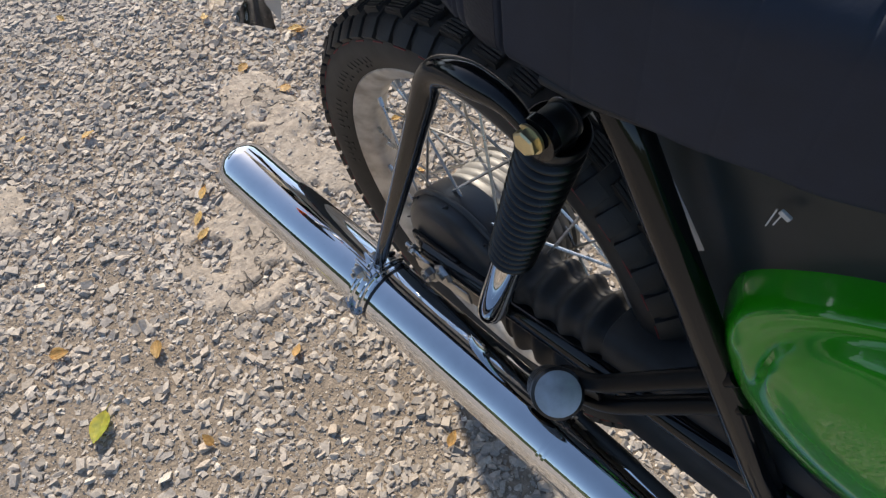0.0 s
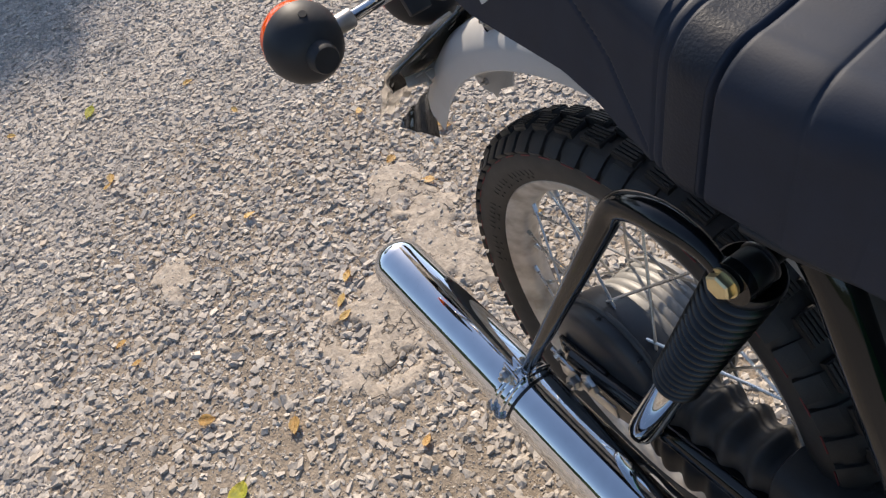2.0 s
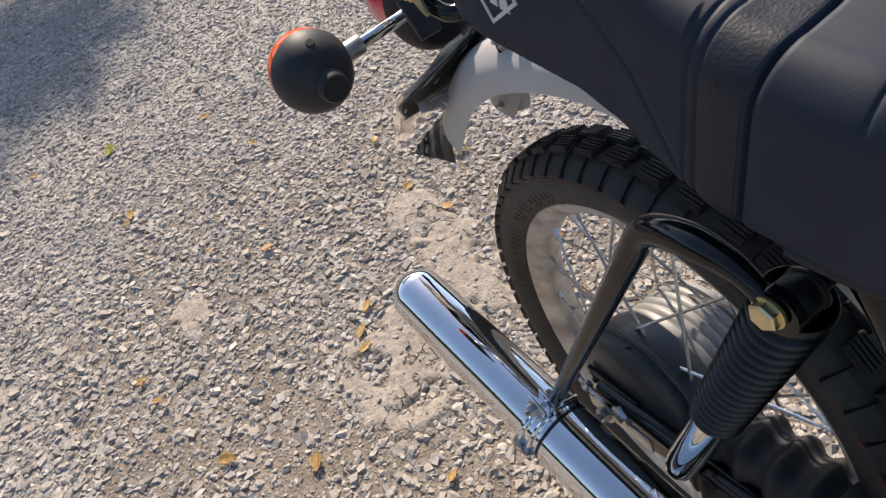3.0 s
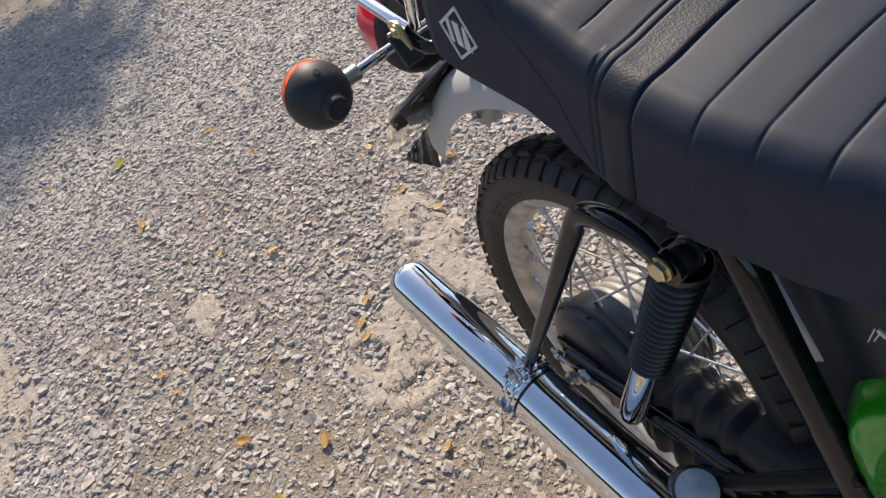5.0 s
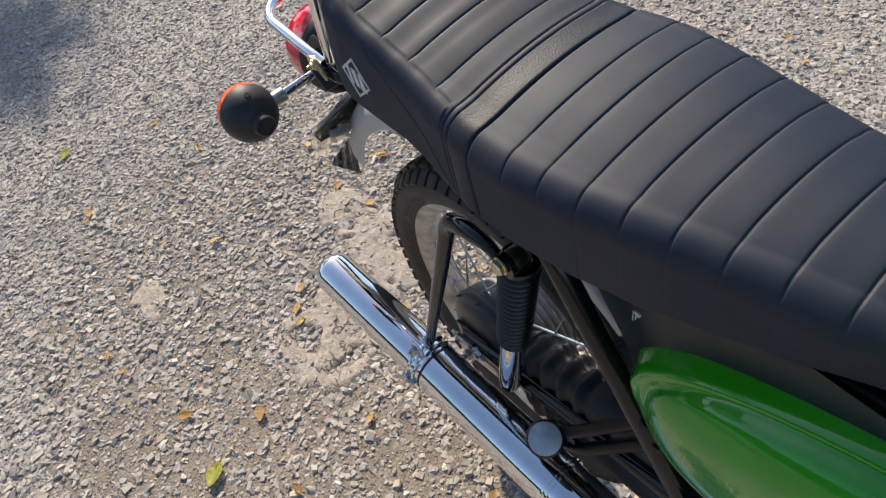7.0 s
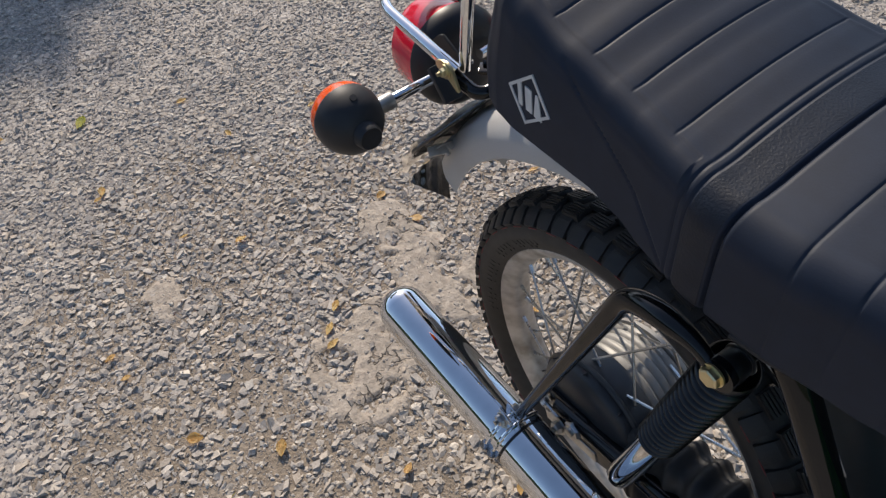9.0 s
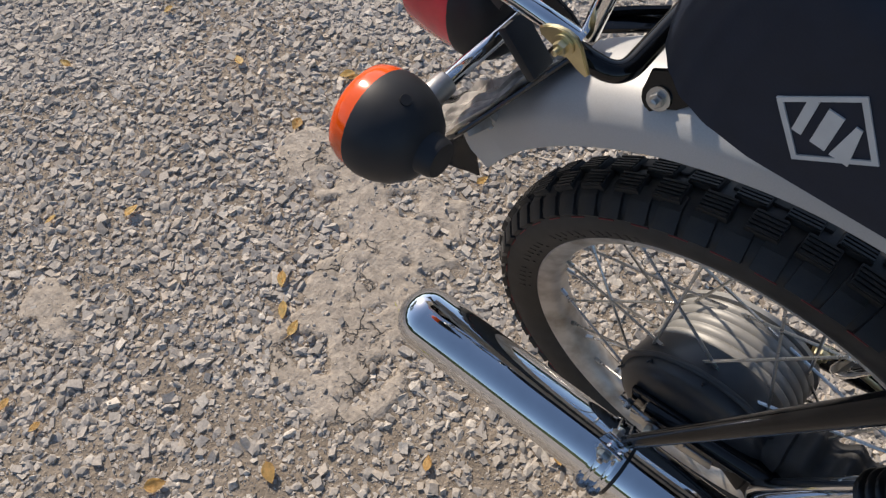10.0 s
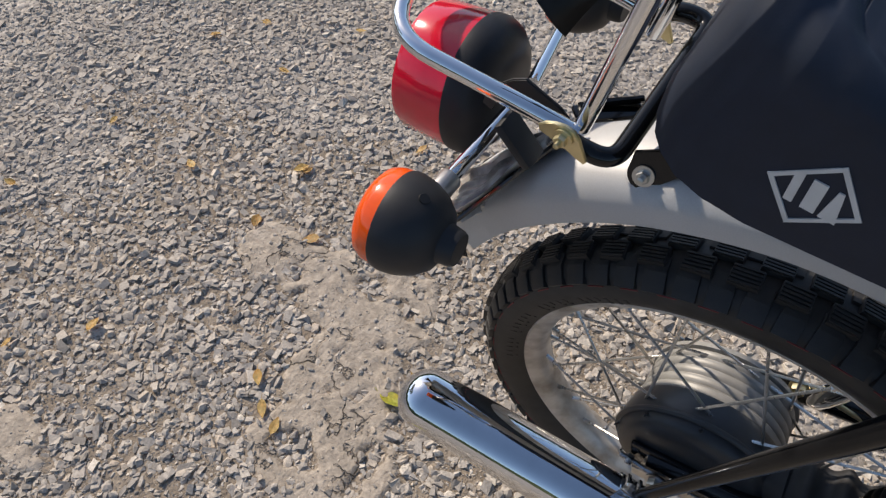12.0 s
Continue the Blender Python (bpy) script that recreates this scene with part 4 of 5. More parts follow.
def build_green_panels():
    # side cover: a rounded shell between frame tube and engine
    bm = bmesh.new()
    for side in (-1,):
        rows = []
        n, m = 72, 64
        cx, cz, a = 0.4536, 0.656, 0.1670
        for i in range(m + 1):
            t = i / m
            row = []
            for k in range(n):
                th = 2 * math.pi * k / n
                e = 0.92
                b = 0.078 if math.sin(th) > 0 else 0.150
                ux = math.copysign(abs(math.cos(th)) ** e, math.cos(th))
                uz = math.copysign(abs(math.sin(th)) ** e, math.sin(th))
                rr = t ** 0.9
                y = MID + side * (0.038 + 0.068 * (1 - t ** 2.6) ** 0.62 + smooth_step(0.05, 0.6, uz - 0.5 * ux) * (0.0075 * math.exp(-((t - 0.87) / 0.040) ** 2) - 0.0060 * math.exp(-((t - 0.74) / 0.040) ** 2)))
                x = cx + a * ux * rr
                z = cz + b * uz * rr + 0.41 * (x - cx)
                row.append(bm.verts.new((x, y, z)))
            rows.append(row)
        for p, q in zip(rows, rows[1:]):
            for k in range(n):
                j = (k + 1) % n
                bm.faces.new((p[k], p[j], q[j], q[k]))
    bmesh.ops.remove_doubles(bm, verts=bm.verts, dist=0.0004)
    part("side_cover", bm, GREEN, bike, "glossy green rounded side cover")
    bm = bmesh.new()
    rows = []
    for i in range(31):
        x = 0.482 + 0.34 * i / 30
        w = 0.105 + 0.035 * math.sin(min(1, i / 22) * math.pi / 2)
        zt = 0.905 + 0.045 * math.sin(min(1, i / 20) * math.pi / 2)
        row = []
        for k in range(28):
            th = 2 * math.pi * k / 28
            row.append(bm.verts.new((x, MID + w * math.copysign(abs(math.cos(th)) ** 0.7, math.cos(th)), 0.83 + (zt - 0.83) * math.copysign(abs(math.sin(th)) ** 0.75, math.sin(th)))))
        rows.append(row)
    for p, q in zip(rows, rows[1:]):
        for k in range(28):
            j = (k + 1) % 28
            bm.faces.new((p[k], p[j], q[j], q[k]))
    bm.faces.new(rows[0][::-1])
    bm.faces.new(rows[-1])
    part("fuel_tank", bm, GREEN, bike, "glossy green fuel tank")
    # air box behind the frame tube: a rounded rear corner, then a flat flank
    bm = bmesh.new()
    rows = []
    for i in range(41):
        s = i / 40
        turn = min(s / 0.45, 1.0) * math.pi / 2
        dx = 0.135 * (1 - math.cos(turn)) + max(s - 0.45, 0) * 0.45
        dy = 0.046 * math.sin(turn) + 0.012 * smooth_step(0.2, 1.0, s)
        rows.append([bm.verts.new((0.122 + 0.240 * (1 - t) + dx, 0.002 - dy, 0.36 + 0.395 * t)) for t in (j / 12 for j in range(13))])
    for p, q in zip(rows, rows[1:]):
        for k in range(12):
            bm.faces.new((p[k], p[k + 1], q[k + 1], q[k]))
    bmesh.ops.solidify(bm, geom=list(bm.faces), thickness=0.003)
    box = part("inner_panel", bm, PANEL, bike, "smooth dark blue-grey air box")
    # white slivers modelled in place of a highlight on the air box
    bm = bmesh.new()
    block(bm, pose(0.299, -0.0525, 0.677, 0, 20, 0), (0.006, 0.002, 0.003), 0.0006)
    block(bm, pose(0.294, -0.0520, 0.670, 0, 4, 0), (0.0007, 0.0007, 0.014))
    block(bm, pose(0.297, -0.0520, 0.672, 0, 8, 0), (0.0007, 0.0007, 0.011))
    part("painted_glint", bm, WHITE, box, "white slivers standing in for a glint on the air box")


build_green_panels()


# ---- ground ----
def ground_height(x, y):
    return 0.010 * noise.noise(Vector((x * 1.3, y * 1.3, 0.0))) + 0.004 * noise.noise(Vector((x * 6, y * 6, 3.0)))


def crust_height(x, y, bare):
    """Trodden crust stands a little proud of the loose bed, with a rough skin."""
    q = Vector((x, y, 0.0))
    return ground_height(x, y) + bare * (0.0062 + 0.0030 * noise.noise(q * 14) + 0.0022 * noise.noise(q * 52) + 0.0020 * noise.noise(q * 130))


# bare dusty patches where the gravel is pressed in: centre and radii
PATCHES = ((-0.700, 0.055, 0.066, 0.052), (-0.560, 0.050, 0.100, 0.066), (-0.460, 0.065, 0.080, 0.090), (-0.440, -0.070, 0.090, 0.090), (-0.395, -0.190, 0.100, 0.085), (-0.800, -0.435, 0.054, 0.040), (-1.00, -0.95, 0.25, 0.12), (-3.75, -0.36, 0.55, 0.24))
GRITTY = ((-0.25, -0.40, 0.27, 0.14), (-0.02, -0.24, 0.24, 0.09), (-0.38, -0.60, 0.24, 0.12), (-0.56, -0.38, 0.12, 0.06))


def bareness(x, y, patches=PATCHES):
    """1 on bare ground, 0 in deep gravel."""
    wob = 0.35 * noise.noise(Vector((x * 9, y * 9, 1.0))) + 0.25 * noise.noise(Vector((x * 25, y * 25, 2.0)))
    best = 0.0
    for px, py, ra, rb in patches:
        d = math.hypot((x - px) / ra, (y - py) / rb)
        best = max(best, min(max((1.15 + wob - d) / 0.12, 0), 1))
    if best:
        hole = noise.noise(Vector((x * 17, y * 17, 7.0))) + 0.5 * noise.noise(Vector((x * 41, y * 41, 9.0)))
        best *= min(max((0.34 - hole) / 0.06, 0), 1)
    return best


def ground_material(name, color, second):
    m = material(name, color, 0.9, var=0.25, scale=90, second=second, second_scale=14.0, second_amount=0.8, bump=1.0, bump_scale=170, rvar=0.05)
    m.node_tree.nodes["Bump"].inputs["Distance"].default_value = 0.004
    return m


def gravel_material():
    m = bpy.data.materials.new("grey gravel")
    m.use_nodes = True
    n, l = m.node_tree.nodes, m.node_tree.links
    b = n["Principled BSDF"]
    b.inputs["Roughness"].default_value = 0.85
    geo = n.new("ShaderNodeNewGeometry")
    ramp = n.new("ShaderNodeValToRGB")
    ramp.color_ramp.interpolation = "LINEAR"
    e = ramp.color_ramp.elements
    e[0].position, e[0].color = 0.0, (0.24, 0.219, 0.195, 1)
    e[1].position, e[1].color = 1.0, (0.68, 0.61, 0.52, 1)
    for p, c in ((0.35, (0.39, 0.352, 0.312, 1)), (0.72, (0.45, 0.404, 0.352, 1)), (0.86, (0.46, 0.385, 0.305, 1)), (0.93, (0.50, 0.457, 0.40, 1))):
        k = e.new(p)
        k.color = c
    l.new(geo.outputs["Random Per Island"], ramp.inputs["Fac"])
    tc = n.new("ShaderNodeTexCoord")
    t = n.new("ShaderNodeTexNoise")
    t.inputs["Scale"].default_value, t.inputs["Detail"].default_value = 260, 5
    l.new(tc.outputs["Object"], t.inputs["Vector"])
    mr = n.new("ShaderNodeMapRange")
    mr.inputs["From Min"].default_value, mr.inputs["From Max"].default_value = 0.3, 0.7
    mr.inputs["To Min"].default_value, mr.inputs["To Max"].default_value = 0.75, 1.2
    l.new(t.outputs["Fac"], mr.inputs["Value"])
    mul = n.new("ShaderNodeMix")
    mul.data_type, mul.blend_type = "RGBA", "MULTIPLY"
    mul.inputs["Factor"].default_value = 1
    l.new(ramp.outputs["Color"], mul.inputs["A"])
    l.new(mr.outputs["Result"], mul.inputs["B"])
    # brown dust that lies over the stones in drifts
    drift = n.new("ShaderNodeTexNoise")
    drift.inputs["Scale"].default_value, drift.inputs["Detail"].default_value = 2.6, 5
    l.new(tc.outputs["Object"], drift.inputs["Vector"])
    how = n.new("ShaderNodeMapRange")
    how.inputs["From Min"].default_value, how.inputs["From Max"].default_value = 0.42, 0.66
    how.inputs["To Max"].default_value = 0.36
    l.new(drift.outputs["Fac"], how.inputs["Value"])
    dust = n.new("ShaderNodeMix")
    dust.data_type = "RGBA"
    dust.inputs["B"].default_value = (0.36, 0.308, 0.250, 1)
    l.new(how.outputs["Result"], dust.inputs["Factor"])
    l.new(mul.outputs["Result"], dust.inputs["A"])
    l.new(dust.outputs["Result"], b.inputs["Base Color"])
    bp = n.new("ShaderNodeBump")
    bp.inputs["Strength"].default_value, bp.inputs["Distance"].default_value = 0.5, 0.001
    l.new(t.outputs["Fac"], bp.inputs["Height"])
    l.new(bp.outputs["Normal"], b.inputs["Normal"])
    return m


EARTH, GRAVEL = ground_material("brown earth", (0.235, 0.190, 0.143), (0.30, 0.252, 0.200)), gravel_material()


def far_gravel_material():
    """The same gravel where single stones can no longer be picked out."""
    m = bpy.data.materials.new("fine grey gravel bed")
    m.use_nodes = True
    n, l = m.node_tree.nodes, m.node_tree.links
    b = n["Principled BSDF"]
    b.inputs["Roughness"].default_value = 0.9
    tc = n.new("ShaderNodeTexCoord")
    cell = n.new("ShaderNodeTexVoronoi")
    cell.inputs["Scale"].default_value = 75
    l.new(tc.outputs["Object"], cell.inputs["Vector"])
    ramp = n.new("ShaderNodeValToRGB")
    e = ramp.color_ramp.elements
    e[0].position, e[0].color = 0.0, (0.21, 0.190, 0.170, 1)
    e[1].position, e[1].color = 1.0, (0.48, 0.44, 0.395, 1)
    mid = e.new(0.55)
    mid.color = (0.36, 0.325, 0.29, 1)
    gray = n.new("ShaderNodeRGBToBW")
    l.new(cell.outputs["Color"], gray.inputs["Color"])
    l.new(gray.outputs["Val"], ramp.inputs["Fac"])
    wide = n.new("ShaderNodeTexNoise")
    wide.inputs["Scale"].default_value, wide.inputs["Detail"].default_value = 1.2, 6
    l.new(tc.outputs["Object"], wide.inputs["Vector"])
    mr = n.new("ShaderNodeMapRange")
    mr.inputs["From Min"].default_value, mr.inputs["From Max"].default_value = 0.3, 0.7
    mr.inputs["To Min"].default_value, mr.inputs["To Max"].default_value = 0.82, 1.15
    l.new(wide.outputs["Fac"], mr.inputs["Value"])
    mul = n.new("ShaderNodeMix")
    mul.data_type, mul.blend_type = "RGBA", "MULTIPLY"
    mul.inputs["Factor"].default_value = 1
    l.new(ramp.outputs["Color"], mul.inputs["A"])
    l.new(mr.outputs["Result"], mul.inputs["B"])
    l.new(mul.outputs["Result"], b.inputs["Base Color"])
    bp = n.new("ShaderNodeBump")
    bp.inputs["Strength"].default_value, bp.inputs["Distance"].default_value = 0.8, 0.006
    bp.invert = True
    l.new(cell.outputs["Distance"], bp.inputs["Height"])
    l.new(bp.outputs["Normal"], b.inputs["Normal"])
    return m


BED = far_gravel_material()
CRUST = ground_material("pale dusty crust", (0.345, 0.294, 0.238), (0.43, 0.370, 0.306))


def crack_crust(m):
    """Broken ledges between plates of trodden dust, the cracks coloured darker as ledge shadow."""
    n, l = m.node_tree.nodes, m.node_tree.links
    tc = n.new("ShaderNodeTexCoord")
    warp = n.new("ShaderNodeTexNoise")
    warp.inputs["Scale"].default_value, warp.inputs["Detail"].default_value = 14, 5
    l.new(tc.outputs["Object"], warp.inputs["Vector"])
    mix = n.new("ShaderNodeMix")
    mix.data_type = "VECTOR"
    mix.inputs["Factor"].default_value = 0.16
    l.new(tc.outputs["Object"], mix.inputs["A"])
    l.new(warp.outputs["Color"], mix.inputs["B"])
    cell = n.new("ShaderNodeTexVoronoi")
    cell.feature = "DISTANCE_TO_EDGE"
    cell.inputs["Scale"].default_value = 9
    l.new(mix.outputs["Result"], cell.inputs["Vector"])
    gap = n.new("ShaderNodeMapRange")
    gap.inputs["From Max"].default_value = 0.028
    l.new(cell.outputs["Distance"], gap.inputs["Value"])
    patchy = n.new("ShaderNodeMapRange")
    patchy.inputs["From Min"].default_value, patchy.inputs["From Max"].default_value = 0.45, 0.52
    l.new(warp.outputs["Fac"], patchy.inputs["Value"])
    both = n.new("ShaderNodeMath")
    both.operation = "MAXIMUM"
    l.new(gap.outputs["Result"], both.inputs[0])
    l.new(patchy.outputs["Result"], both.inputs[1])
    old = n["Bump"]
    old.inputs["Strength"].default_value = 0.6
    ledge = n.new("ShaderNodeBump")
    ledge.inputs["Strength"].default_value, ledge.inputs["Distance"].default_value = 1.0, 0.006
    l.new(both.outputs["Value"], ledge.inputs["Height"])
    l.new(old.outputs["Normal"], ledge.inputs["Normal"])
    b = n["Principled BSDF"]
    l.new(ledge.outputs["Normal"], b.inputs["Normal"])
    # ledge shadow painted into the colour of the cracks
    crack_shade = n.new("ShaderNodeMix")
    crack_shade.data_type = "RGBA"
    crack_shade.inputs["A"].default_value = (0.22, 0.184, 0.148, 1)
    l.new(both.outputs["Value"], crack_shade.inputs["Factor"])
    l.new(b.inputs["Base Color"].links[0].from_socket, crack_shade.inputs["B"])
    l.new(crack_shade.outputs["Result"], b.inputs["Base Color"])


crack_crust(CRUST)


def build_ground():
    # one sheet to the horizon: fine squares near the machine, wide ones beyond
    near_x, near_y = (-1.02, 0.06), (-0.60, 0.36)
    fine = [q for q in (-4.6 + 0.04 * k for k in range(156)) if not near_x[0] < q < near_x[1]] + [near_x[0] + 0.006 * k for k in range(1, 180)]
    far = [3, 8, 20, 60, 200, 800, 2500]
    fine.sort()
    xs = [fine[0] - d for d in far[::-1]] + fine + [fine[-1] + d for d in far]
    finey = sorted([q for q in (-2.2 + 0.04 * k for k in range(131)) if not near_y[0] < q < near_y[1]] + [near_y[0] + 0.006 * k for k in range(1, 160)])
    ys = [finey[0] - d for d in far[::-1]] + finey + [finey[-1] + d for d in far]
    verts = []
    for x in xs:
        for y in ys:
            close = near_x[0] < x < near_x[1] and near_y[0] < y < near_y[1]
            verts.append((x, y, crust_height(x, y, bareness(x, y)) if close else ground_height(x, y) if abs(x) < 8 and abs(y) < 8 else 0.0))
    n = len(ys)
    faces = [(i * n + j, (i + 1) * n + j, (i + 1) * n + j + 1, i * n + j + 1) for i in range(len(xs) - 1) for j in range(n - 1)]
    me = bpy.data.meshes.new("ground")
    me.from_pydata(verts, [], faces)
    me.materials.append(EARTH)
    me.materials.append(CRUST)
    me.materials.append(BED)
    for p in me.polygons:
        p.use_smooth = True
        c = p.center
        if -1.5 < c.x < 0.2 and -1.1 < c.y < 0.5 and bareness(c.x, c.y) > 0.35:
            p.material_index = 1
        elif math.hypot((c.x + 0.40) / 0.95, (c.y + 0.15) / 0.70) + 0.35 * noise.noise(c * 3.0) > 0.9 and bareness(c.x, c.y) < 0.3:
            p.material_index = 2
    ob = new("ground", me)
    tagged(ob, "dusty earth yard strewn with grey gravel", "ground", kind="structure")


build_ground()


def build_gravel():
    rng = random.Random(7)
    box = np.array([(a, b, c) for a in (-1, 1) for b in (-1, 1) for c in (-1, 1)], float)
    box_tri = np.array([(0, 1, 3), (0, 3, 2), (4, 6, 7), (4, 7, 5), (0, 4, 5), (0, 5, 1), (2, 3, 7), (2, 7, 6), (1, 5, 7), (1, 7, 3), (0, 2, 6), (0, 6, 4)])
    t = (1 + 5 ** 0.5) / 2
    lump = np.array([(-1, t, 0), (1, t, 0), (-1, -t, 0), (1, -t, 0), (0, -1, t), (0, 1, t), (0, -1, -t), (0, 1, -t), (t, 0, -1), (t, 0, 1), (-t, 0, -1), (-t, 0, 1)]) / 1.55
    lump_tri = np.array([(0, 11, 5), (0, 5, 1), (0, 1, 7), (0, 7, 10), (0, 10, 11), (1, 5, 9), (5, 11, 4), (11, 10, 2), (10, 7, 6), (7, 1, 8), (3, 9, 4), (3, 4, 2), (3, 2, 6), (3, 6, 8), (3, 8, 9), (4, 9, 5), (2, 4, 11), (6, 2, 10), (8, 6, 7), (9, 8, 1)])
    peak = np.array([(1, 0, -0.5), (0, 1, -0.5), (-1, 0, -0.5), (0, -1, -0.5), (0.2, 0.1, 1)], float)
    peak_tri = np.array([(0, 1, 4), (1, 2, 4), (2, 3, 4), (3, 0, 4)])
    npr = np.random.RandomState(5)
    verts, faces, base = [], [], 0

    wide_yard = False

    def strew(x0, x1, y0, y1, count, small, big, shape, tris, flatness, keep_bare, jitter):
        nonlocal base
        done = 0
        while done < count:
            x, y = rng.uniform(x0, x1), rng.uniform(y0, y1)
            # the stretch of yard behind and beside the machine
            if not wide_yard and (y > 2.15 + 0.5 * x or (x > 0.5 and y < -0.75) or (x < -2.4 and y < -0.95)):
                continue
            done += 1
            bare = bareness(x, y)
            size = small + (big - small) * rng.random() ** 1.8
            if bare > 0.3:
                if rng.random() > keep_bare:
                    continue
                size *= 0.6
            elif size > 0.006 and bareness(x, y, GRITTY) > 0.5 and rng.random() < 0.60:
                continue
            if tris is peak_tri and bareness(x, y, GRITTY) > 0.5 and rng.random() < 0.10:
                continue
            if tris is box_tri and rng.random() < 0.68:
                shape, tris, jitter = lump, lump_tri, 0.55
            elif tris is lump_tri and rng.random() < 0.36:
                shape, tris, jitter = box, box_tri, 0.62
            r = np.array([size * rng.uniform(0.75, 1.3), size * rng.uniform(0.5, 0.95), size * rng.uniform(*flatness)])
            v = shape * (1 - npr.uniform(0, jitter, shape.shape)) * r
            a, tip, tip2 = rng.uniform(0, 6.28), rng.gauss(0, 0.24), rng.gauss(0, 0.24)
            c, s = math.cos(a), math.sin(a)
            ct, st = math.cos(tip), math.sin(tip)
            cu, su = math.cos(tip2), math.sin(tip2)
            v = v @ np.array([[1, 0, 0], [0, ct, st], [0, -st, ct]]) @ np.array([[cu, 0, su], [0, 1, 0], [-su, 0, cu]]) @ np.array([[c, s, 0], [-s, c, 0], [0, 0, 1]])
            v += (x, y, crust_height(x, y, bare) + r[2] * rng.uniform(-0.25, 0.35))
            verts.append(v)
            faces.append(tris + base)
            base += len(shape)

    strew(-1.55, 0.75, -1.05, 0.80, 60000, 0.0036, 0.0126, box, box_tri, (0.26, 0.58), 0.20, 0.55)
    strew(-1.55, 0.75, -1.05, 0.80, 130000, 0.0018, 0.0040, peak, peak_tri, (0.5, 0.9), 0.26, 0.4)
    strew(-4.4, -1.55, -1.05, 1.4, 20000, 0.0055, 0.0130, box, box_tri, (0.26, 0.58), 0.05, 0.62)
    strew(-4.4, -1.55, -1.05, 1.4, 50000, 0.0035, 0.0060, peak, peak_tri, (0.6, 1.0), 0.1, 0.4)
    strew(-1.55, 1.0, 0.80, 2.3, 13000, 0.0045, 0.0130, box, box_tri, (0.26, 0.58), 0.1, 0.62)
    wide_yard = True
    strew(-5.0, 3.0, -3.0, 3.4, 36000, 0.0060, 0.0140, peak, peak_tri, (0.5, 0.9), 0.1, 0.4)
    wide_yard = False
    strew(-1.55, 1.0, 0.80, 2.3, 30000, 0.0030, 0.0050, peak, peak_tri, (0.6, 1.0), 0.1, 0.4)
    v, f = np.concatenate(verts), np.concatenate([q.reshape(-1) for q in faces])
    me = bpy.data.meshes.new("gravel")
    me.vertices.add(len(v))
    me.vertices.foreach_set("co", v.reshape(-1))
    me.loops.add(len(f))
    me.loops.foreach_set("vertex_index", f)
    me.polygons.add(len(f) // 3)
    me.polygons.foreach_set("loop_start", np.arange(0, len(f), 3))
    me.polygons.foreach_set("use_smooth", np.zeros(len(f) // 3, bool))
    me.update(calc_edges=True)
    me.materials.append(GRAVEL)
    tagged(new("gravel", me), "loose grey crushed-stone gravel over dusty earth", "gravel", kind="stuff")


build_gravel()


# ---- fallen leaves ----
def leaf_material(name, a, b):
    return material(name, a, 0.6, var=0.25, scale=120, second=b, second_scale=60, second_amount=0.8, bump=0.3, bump_scale=300)


LEAF_YELLOW = leaf_material("yellow leaf", (0.66, 0.47, 0.17), (0.60, 0.38, 0.13))
LEAF_ORANGE = leaf_material("orange leaf", (0.62, 0.41, 0.15), (0.56, 0.35, 0.13))
LEAF_GREEN = leaf_material("yellow-green leaf", (0.42, 0.44, 0.05), (0.55, 0.45, 0.06))


def leaf(x, y, size, mat, label, rng):
    bm = bmesh.new()
    turn, curl, cup = rng.uniform(0, 360), rng.uniform(0.0, 0.35), rng.uniform(0.0, 0.5)
    wide = rng.uniform(0.42, 0.62)
    z = ground_height(x, y) + 0.009
    m = pose(x, y, z, rng.uniform(-14, 14), rng.uniform(-12, 12), turn)
    grid = []
    for i in range(9):
        t = i / 8
        w = wide * math.sin(math.pi * t ** 0.8) ** 0.9 + 0.012
        row = []
        for j in (-1, -0.5, 0, 0.5, 1):
            zz = curl * 0.4 * (t - 0.5) ** 2 + cup * 0.5 * (j * w) ** 2 + (0.02 if j else 0.0)
            row.append(bm.verts.new(m @ (Vector((t - 0.5, j * w * 0.5, zz)) * size)))
        grid.append(row)
    for p, q in zip(grid, grid[1:]):
        for j in range(4):
            bm.faces.new((p[j], p[j + 1], q[j + 1], q[j]))
    stem = [m @ (Vector((-0.5 - 0.12 * k, 0.02 * k * k, 0.02 * k)) * size) for k in range(3)]
    sweep(bm, stem, size * 0.012, 5)
    bmesh.ops.solidify(bm, geom=[f for f in bm.faces], thickness=0.0004)
    ob = part("fallen_leaf", bm, mat)
    tagged(ob, label, "leaf", "leaves on the gravel")


YELLOW_AT = ((-1.245, -0.113), (-1.48, -0.163), (-1.66, -0.635), (-0.953, -0.338), (-0.562, -0.150), (-0.521, -0.186), (-0.486, -0.196), (-0.79, 0.228), (-1.238, -0.453), (-0.86, -0.234), (-1.225, 0.436), (-1.202, 0.112), (-0.955, 0.638), (-1.16, 0.539), (-0.067, 0.55), (-0.347, -0.011), (-1.01, 0.43), (0.315, 0.068), (-0.34, 1.458), (-0.26, 1.014), (0.108, 0.957), (-2.465, 0.314), (-0.981, 0.116), (-0.436, 0.213), (-1.215, -0.468))
ORANGE_AT = ((-0.725, -0.570), (-0.457, -0.488), (-0.347, -0.369), (-0.185, -0.21), (-0.048, -0.082), (-0.659, -0.557), (-0.666, 0.109), (-0.776, 0.233), (-0.779, 0.084), (-0.164, -0.386), (-0.305, 0.160), (0.084, -0.133), (-0.204, 1.145), (-0.297, 1.211), (-0.399, 1.72), (-0.621, 0.405))
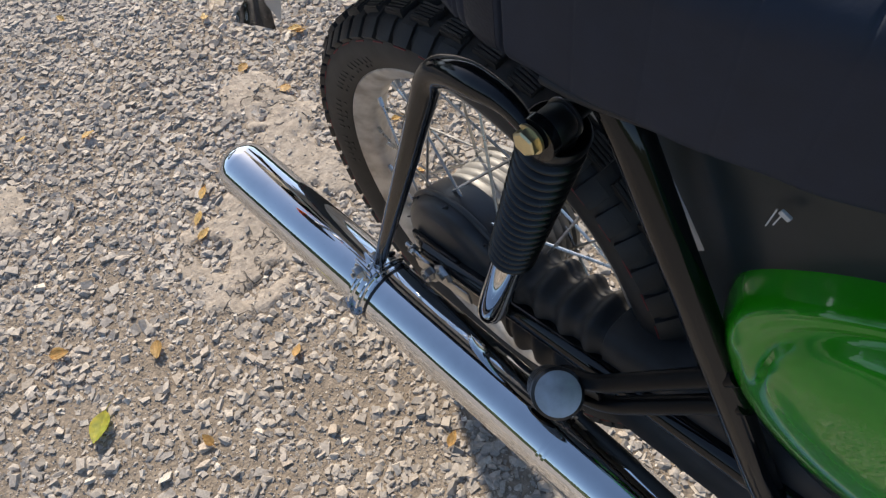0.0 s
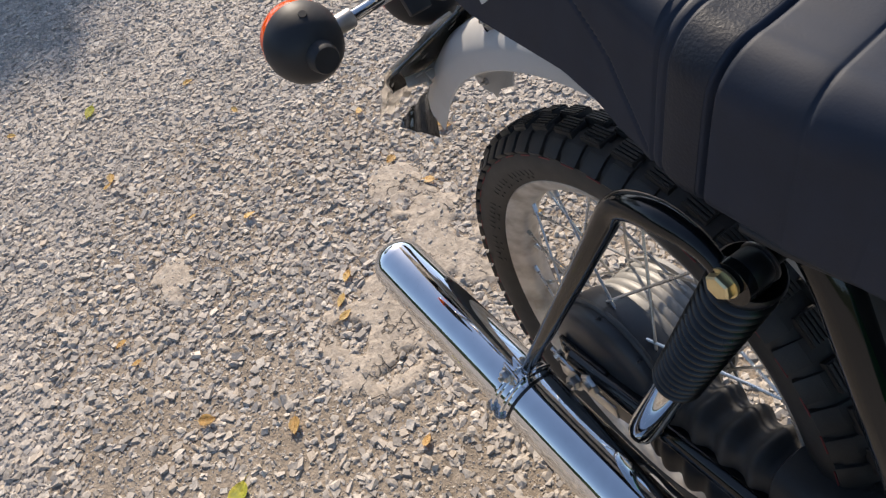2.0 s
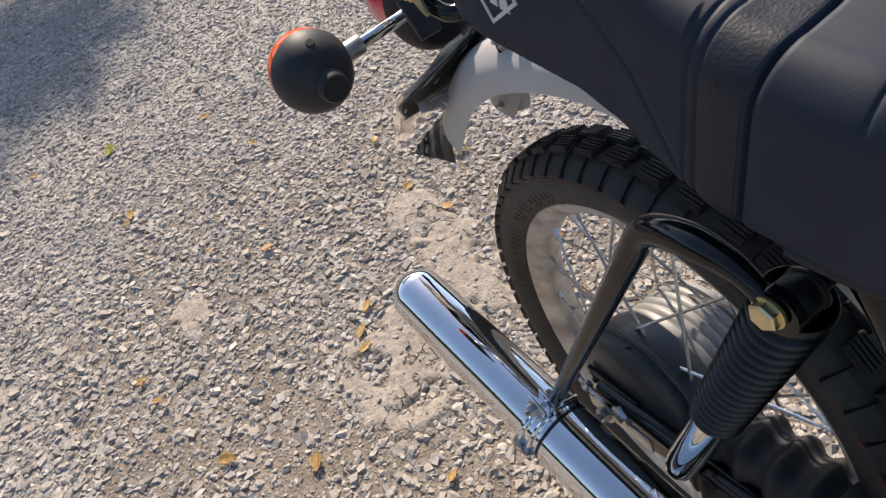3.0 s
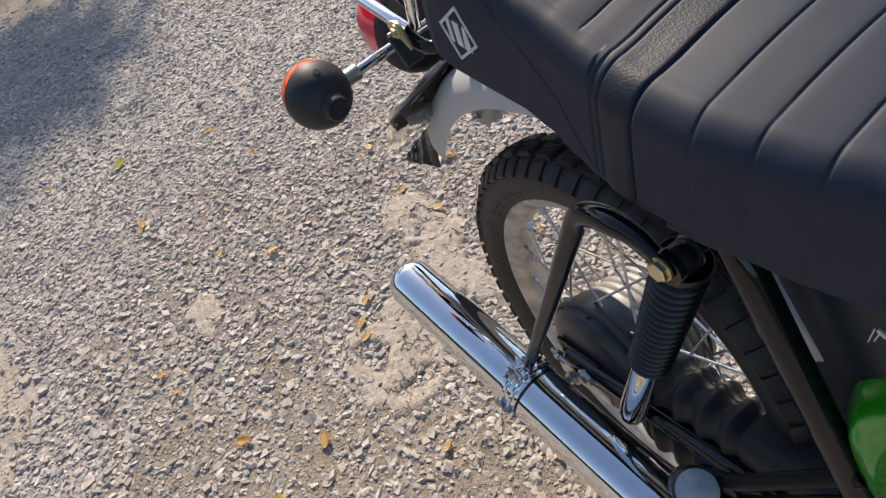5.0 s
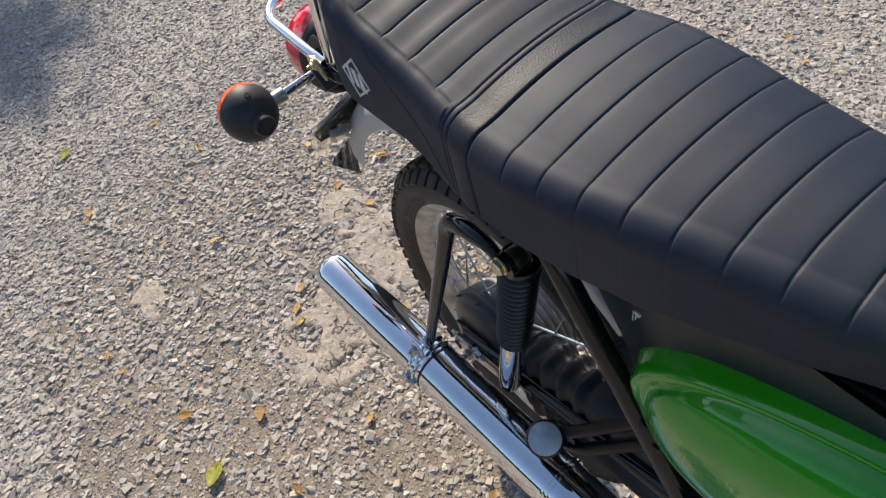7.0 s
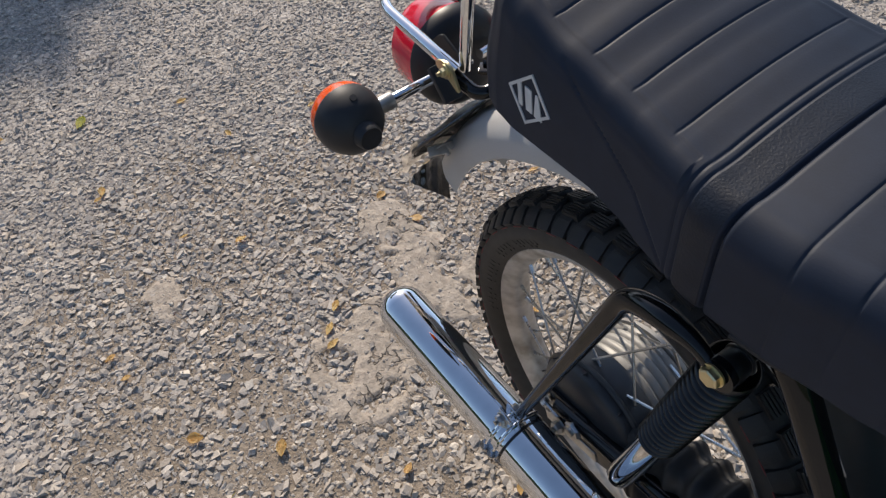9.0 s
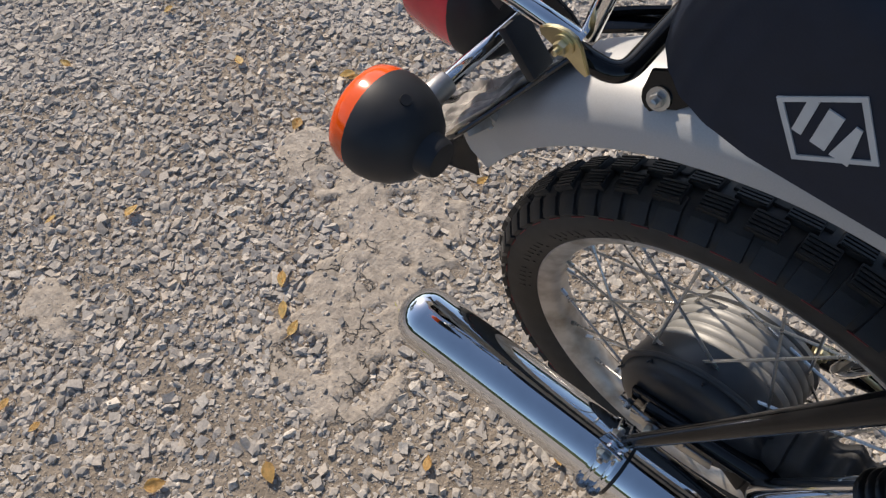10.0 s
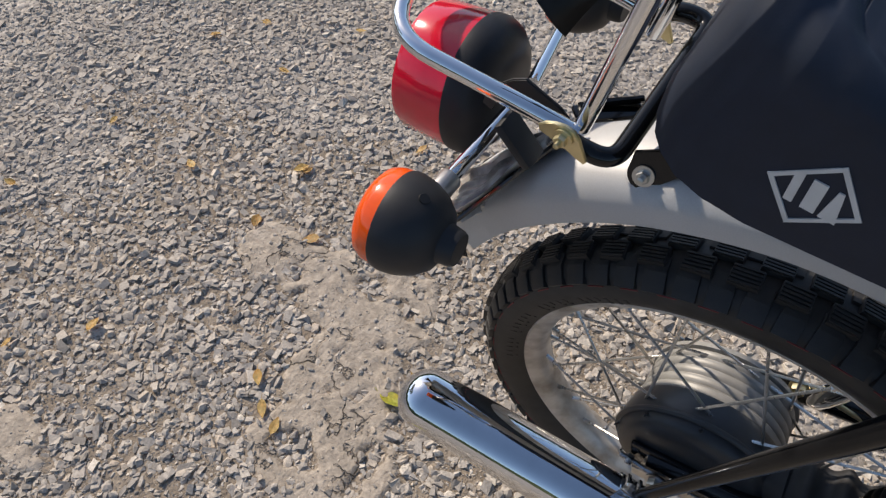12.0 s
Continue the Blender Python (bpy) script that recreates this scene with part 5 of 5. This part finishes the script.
GREEN_AT = ((-1.58, -0.427), (-0.296, -0.495), (-0.356, -0.060))
leaf_rng = random.Random(3)
for spots, mat, label, low, high in ((YELLOW_AT, LEAF_YELLOW, "dry yellow leaf lying on the gravel", 0.022, 0.034), (ORANGE_AT, LEAF_ORANGE, "curled brown-orange leaf lying on the gravel", 0.020, 0.034), (GREEN_AT, LEAF_GREEN, "yellow-green leaf lying on the gravel", 0.045, 0.058)):
    for x, y in spots:
        leaf(x, y, leaf_rng.uniform(low, high), mat, label, leaf_rng)


# ---- surroundings outside the view ----
def build_surroundings():
    """Unseen hedge-like ring added for the chrome's dark horizon; the shading tree follows."""
    hedge = material("unseen backdrop green", (0.045, 0.065, 0.028), 0.8, var=0.5, scale=3, second=(0.09, 0.11, 0.06), second_scale=0.6)
    rng = random.Random(11)
    bm = bmesh.new()
    ring = []
    for k in range(120):
        a = 2 * math.pi * k / 120
        r = 15 + 0.8 * noise.noise(Vector((math.cos(a) * 6, math.sin(a) * 6, 0)))
        h = 2.6 + 1.2 * noise.noise(Vector((math.cos(a) * 9, math.sin(a) * 9, 4)))
        ring.append([bm.verts.new((r * math.cos(a), r * math.sin(a), z)) for z in (-0.3, h)] + [bm.verts.new(((r + 1.5) * math.cos(a), (r + 1.5) * math.sin(a), z)) for z in (h, -0.3)])
    for k in range(120):
        p, q = ring[k], ring[(k + 1) % 120]
        for j in range(4):
            bm.faces.new((p[j], q[j], q[(j + 1) % 4], p[(j + 1) % 4]))
    ob = part("backdrop", bm, hedge)
    tagged(ob, "unseen dark green ring added round the yard for reflections", "hedge", kind="structure")


build_surroundings()


def build_tree():
    """An unseen tree behind the view, added so its outer boughs shade a yard corner."""
    rng = random.Random(21)
    bark = material("grey bark", (0.16, 0.13, 0.10), 0.9, var=0.4, scale=25, second=(0.24, 0.21, 0.17), second_scale=4, bump=0.8, bump_scale=40)
    foliage = material("green leaves", (0.06, 0.11, 0.03), 0.6, var=0.4, scale=9, second=(0.11, 0.14, 0.04), second_scale=2)
    root = Vector((-7.2, -1.0, 0.0))
    tree = thing("tree", "unseen broad-leaved tree added to shade a corner of the yard", "tree", at=root)
    fork = root + Vector((0.1, 0.1, 2.0))
    bm = bmesh.new()
    sweep(bm, spline([root, root + Vector((0.05, 0.0, 1.0)), fork], 6), lambda t: 0.14 - 0.05 * t, 12)
    ends = []
    for k in range(7):
        a = 2 * math.pi * k / 7 + 0.3
        end = fork + Vector((1.3 * math.cos(a), 1.3 * math.sin(a), rng.uniform(0.5, 1.3)))
        ends.append(end)
        sweep(bm, spline([fork - Vector((0, 0, 0.1)), (fork + end) / 2 + Vector((0, 0, 0.25)), end], 5), lambda t: 0.06 - 0.045 * t, 8)
    shade = Vector((-5.66, 0.55, 2.30))
    ends.append(shade)
    sweep(bm, spline([fork, (fork + shade) / 2 + Vector((0, 0, 0.3)), shade], 5), lambda t: 0.06 - 0.045 * t, 8)
    part("trunk", bm, bark, tree)
    verts, faces = [], []
    for end in ends + [fork + Vector((0, 0, 1.5))]:
        for _ in range(640 if end is shade else 420):
            spread = 0.20 if end is shade else 0.28
            c = end + Vector((rng.gauss(0, spread), rng.gauss(0, spread), rng.gauss(0, 0.20)))
            u = Vector((rng.gauss(0, 1), rng.gauss(0, 1), rng.gauss(0, 0.5))).normalized()
            w = u.orthogonal().normalized()
            n = len(verts)
            verts += [tuple(c - u * 0.06), tuple(c + w * 0.030), tuple(c + u * 0.06), tuple(c - w * 0.030)]
            faces.append((n, n + 1, n + 2, n + 3))
    me = bpy.data.meshes.new("crown")
    me.from_pydata(verts, [], faces)
    me.materials.append(foliage)
    crown = new("crown", me)
    crown.parent = tree
    crown.matrix_parent_inverse = tree.matrix_world.inverted()


build_tree()
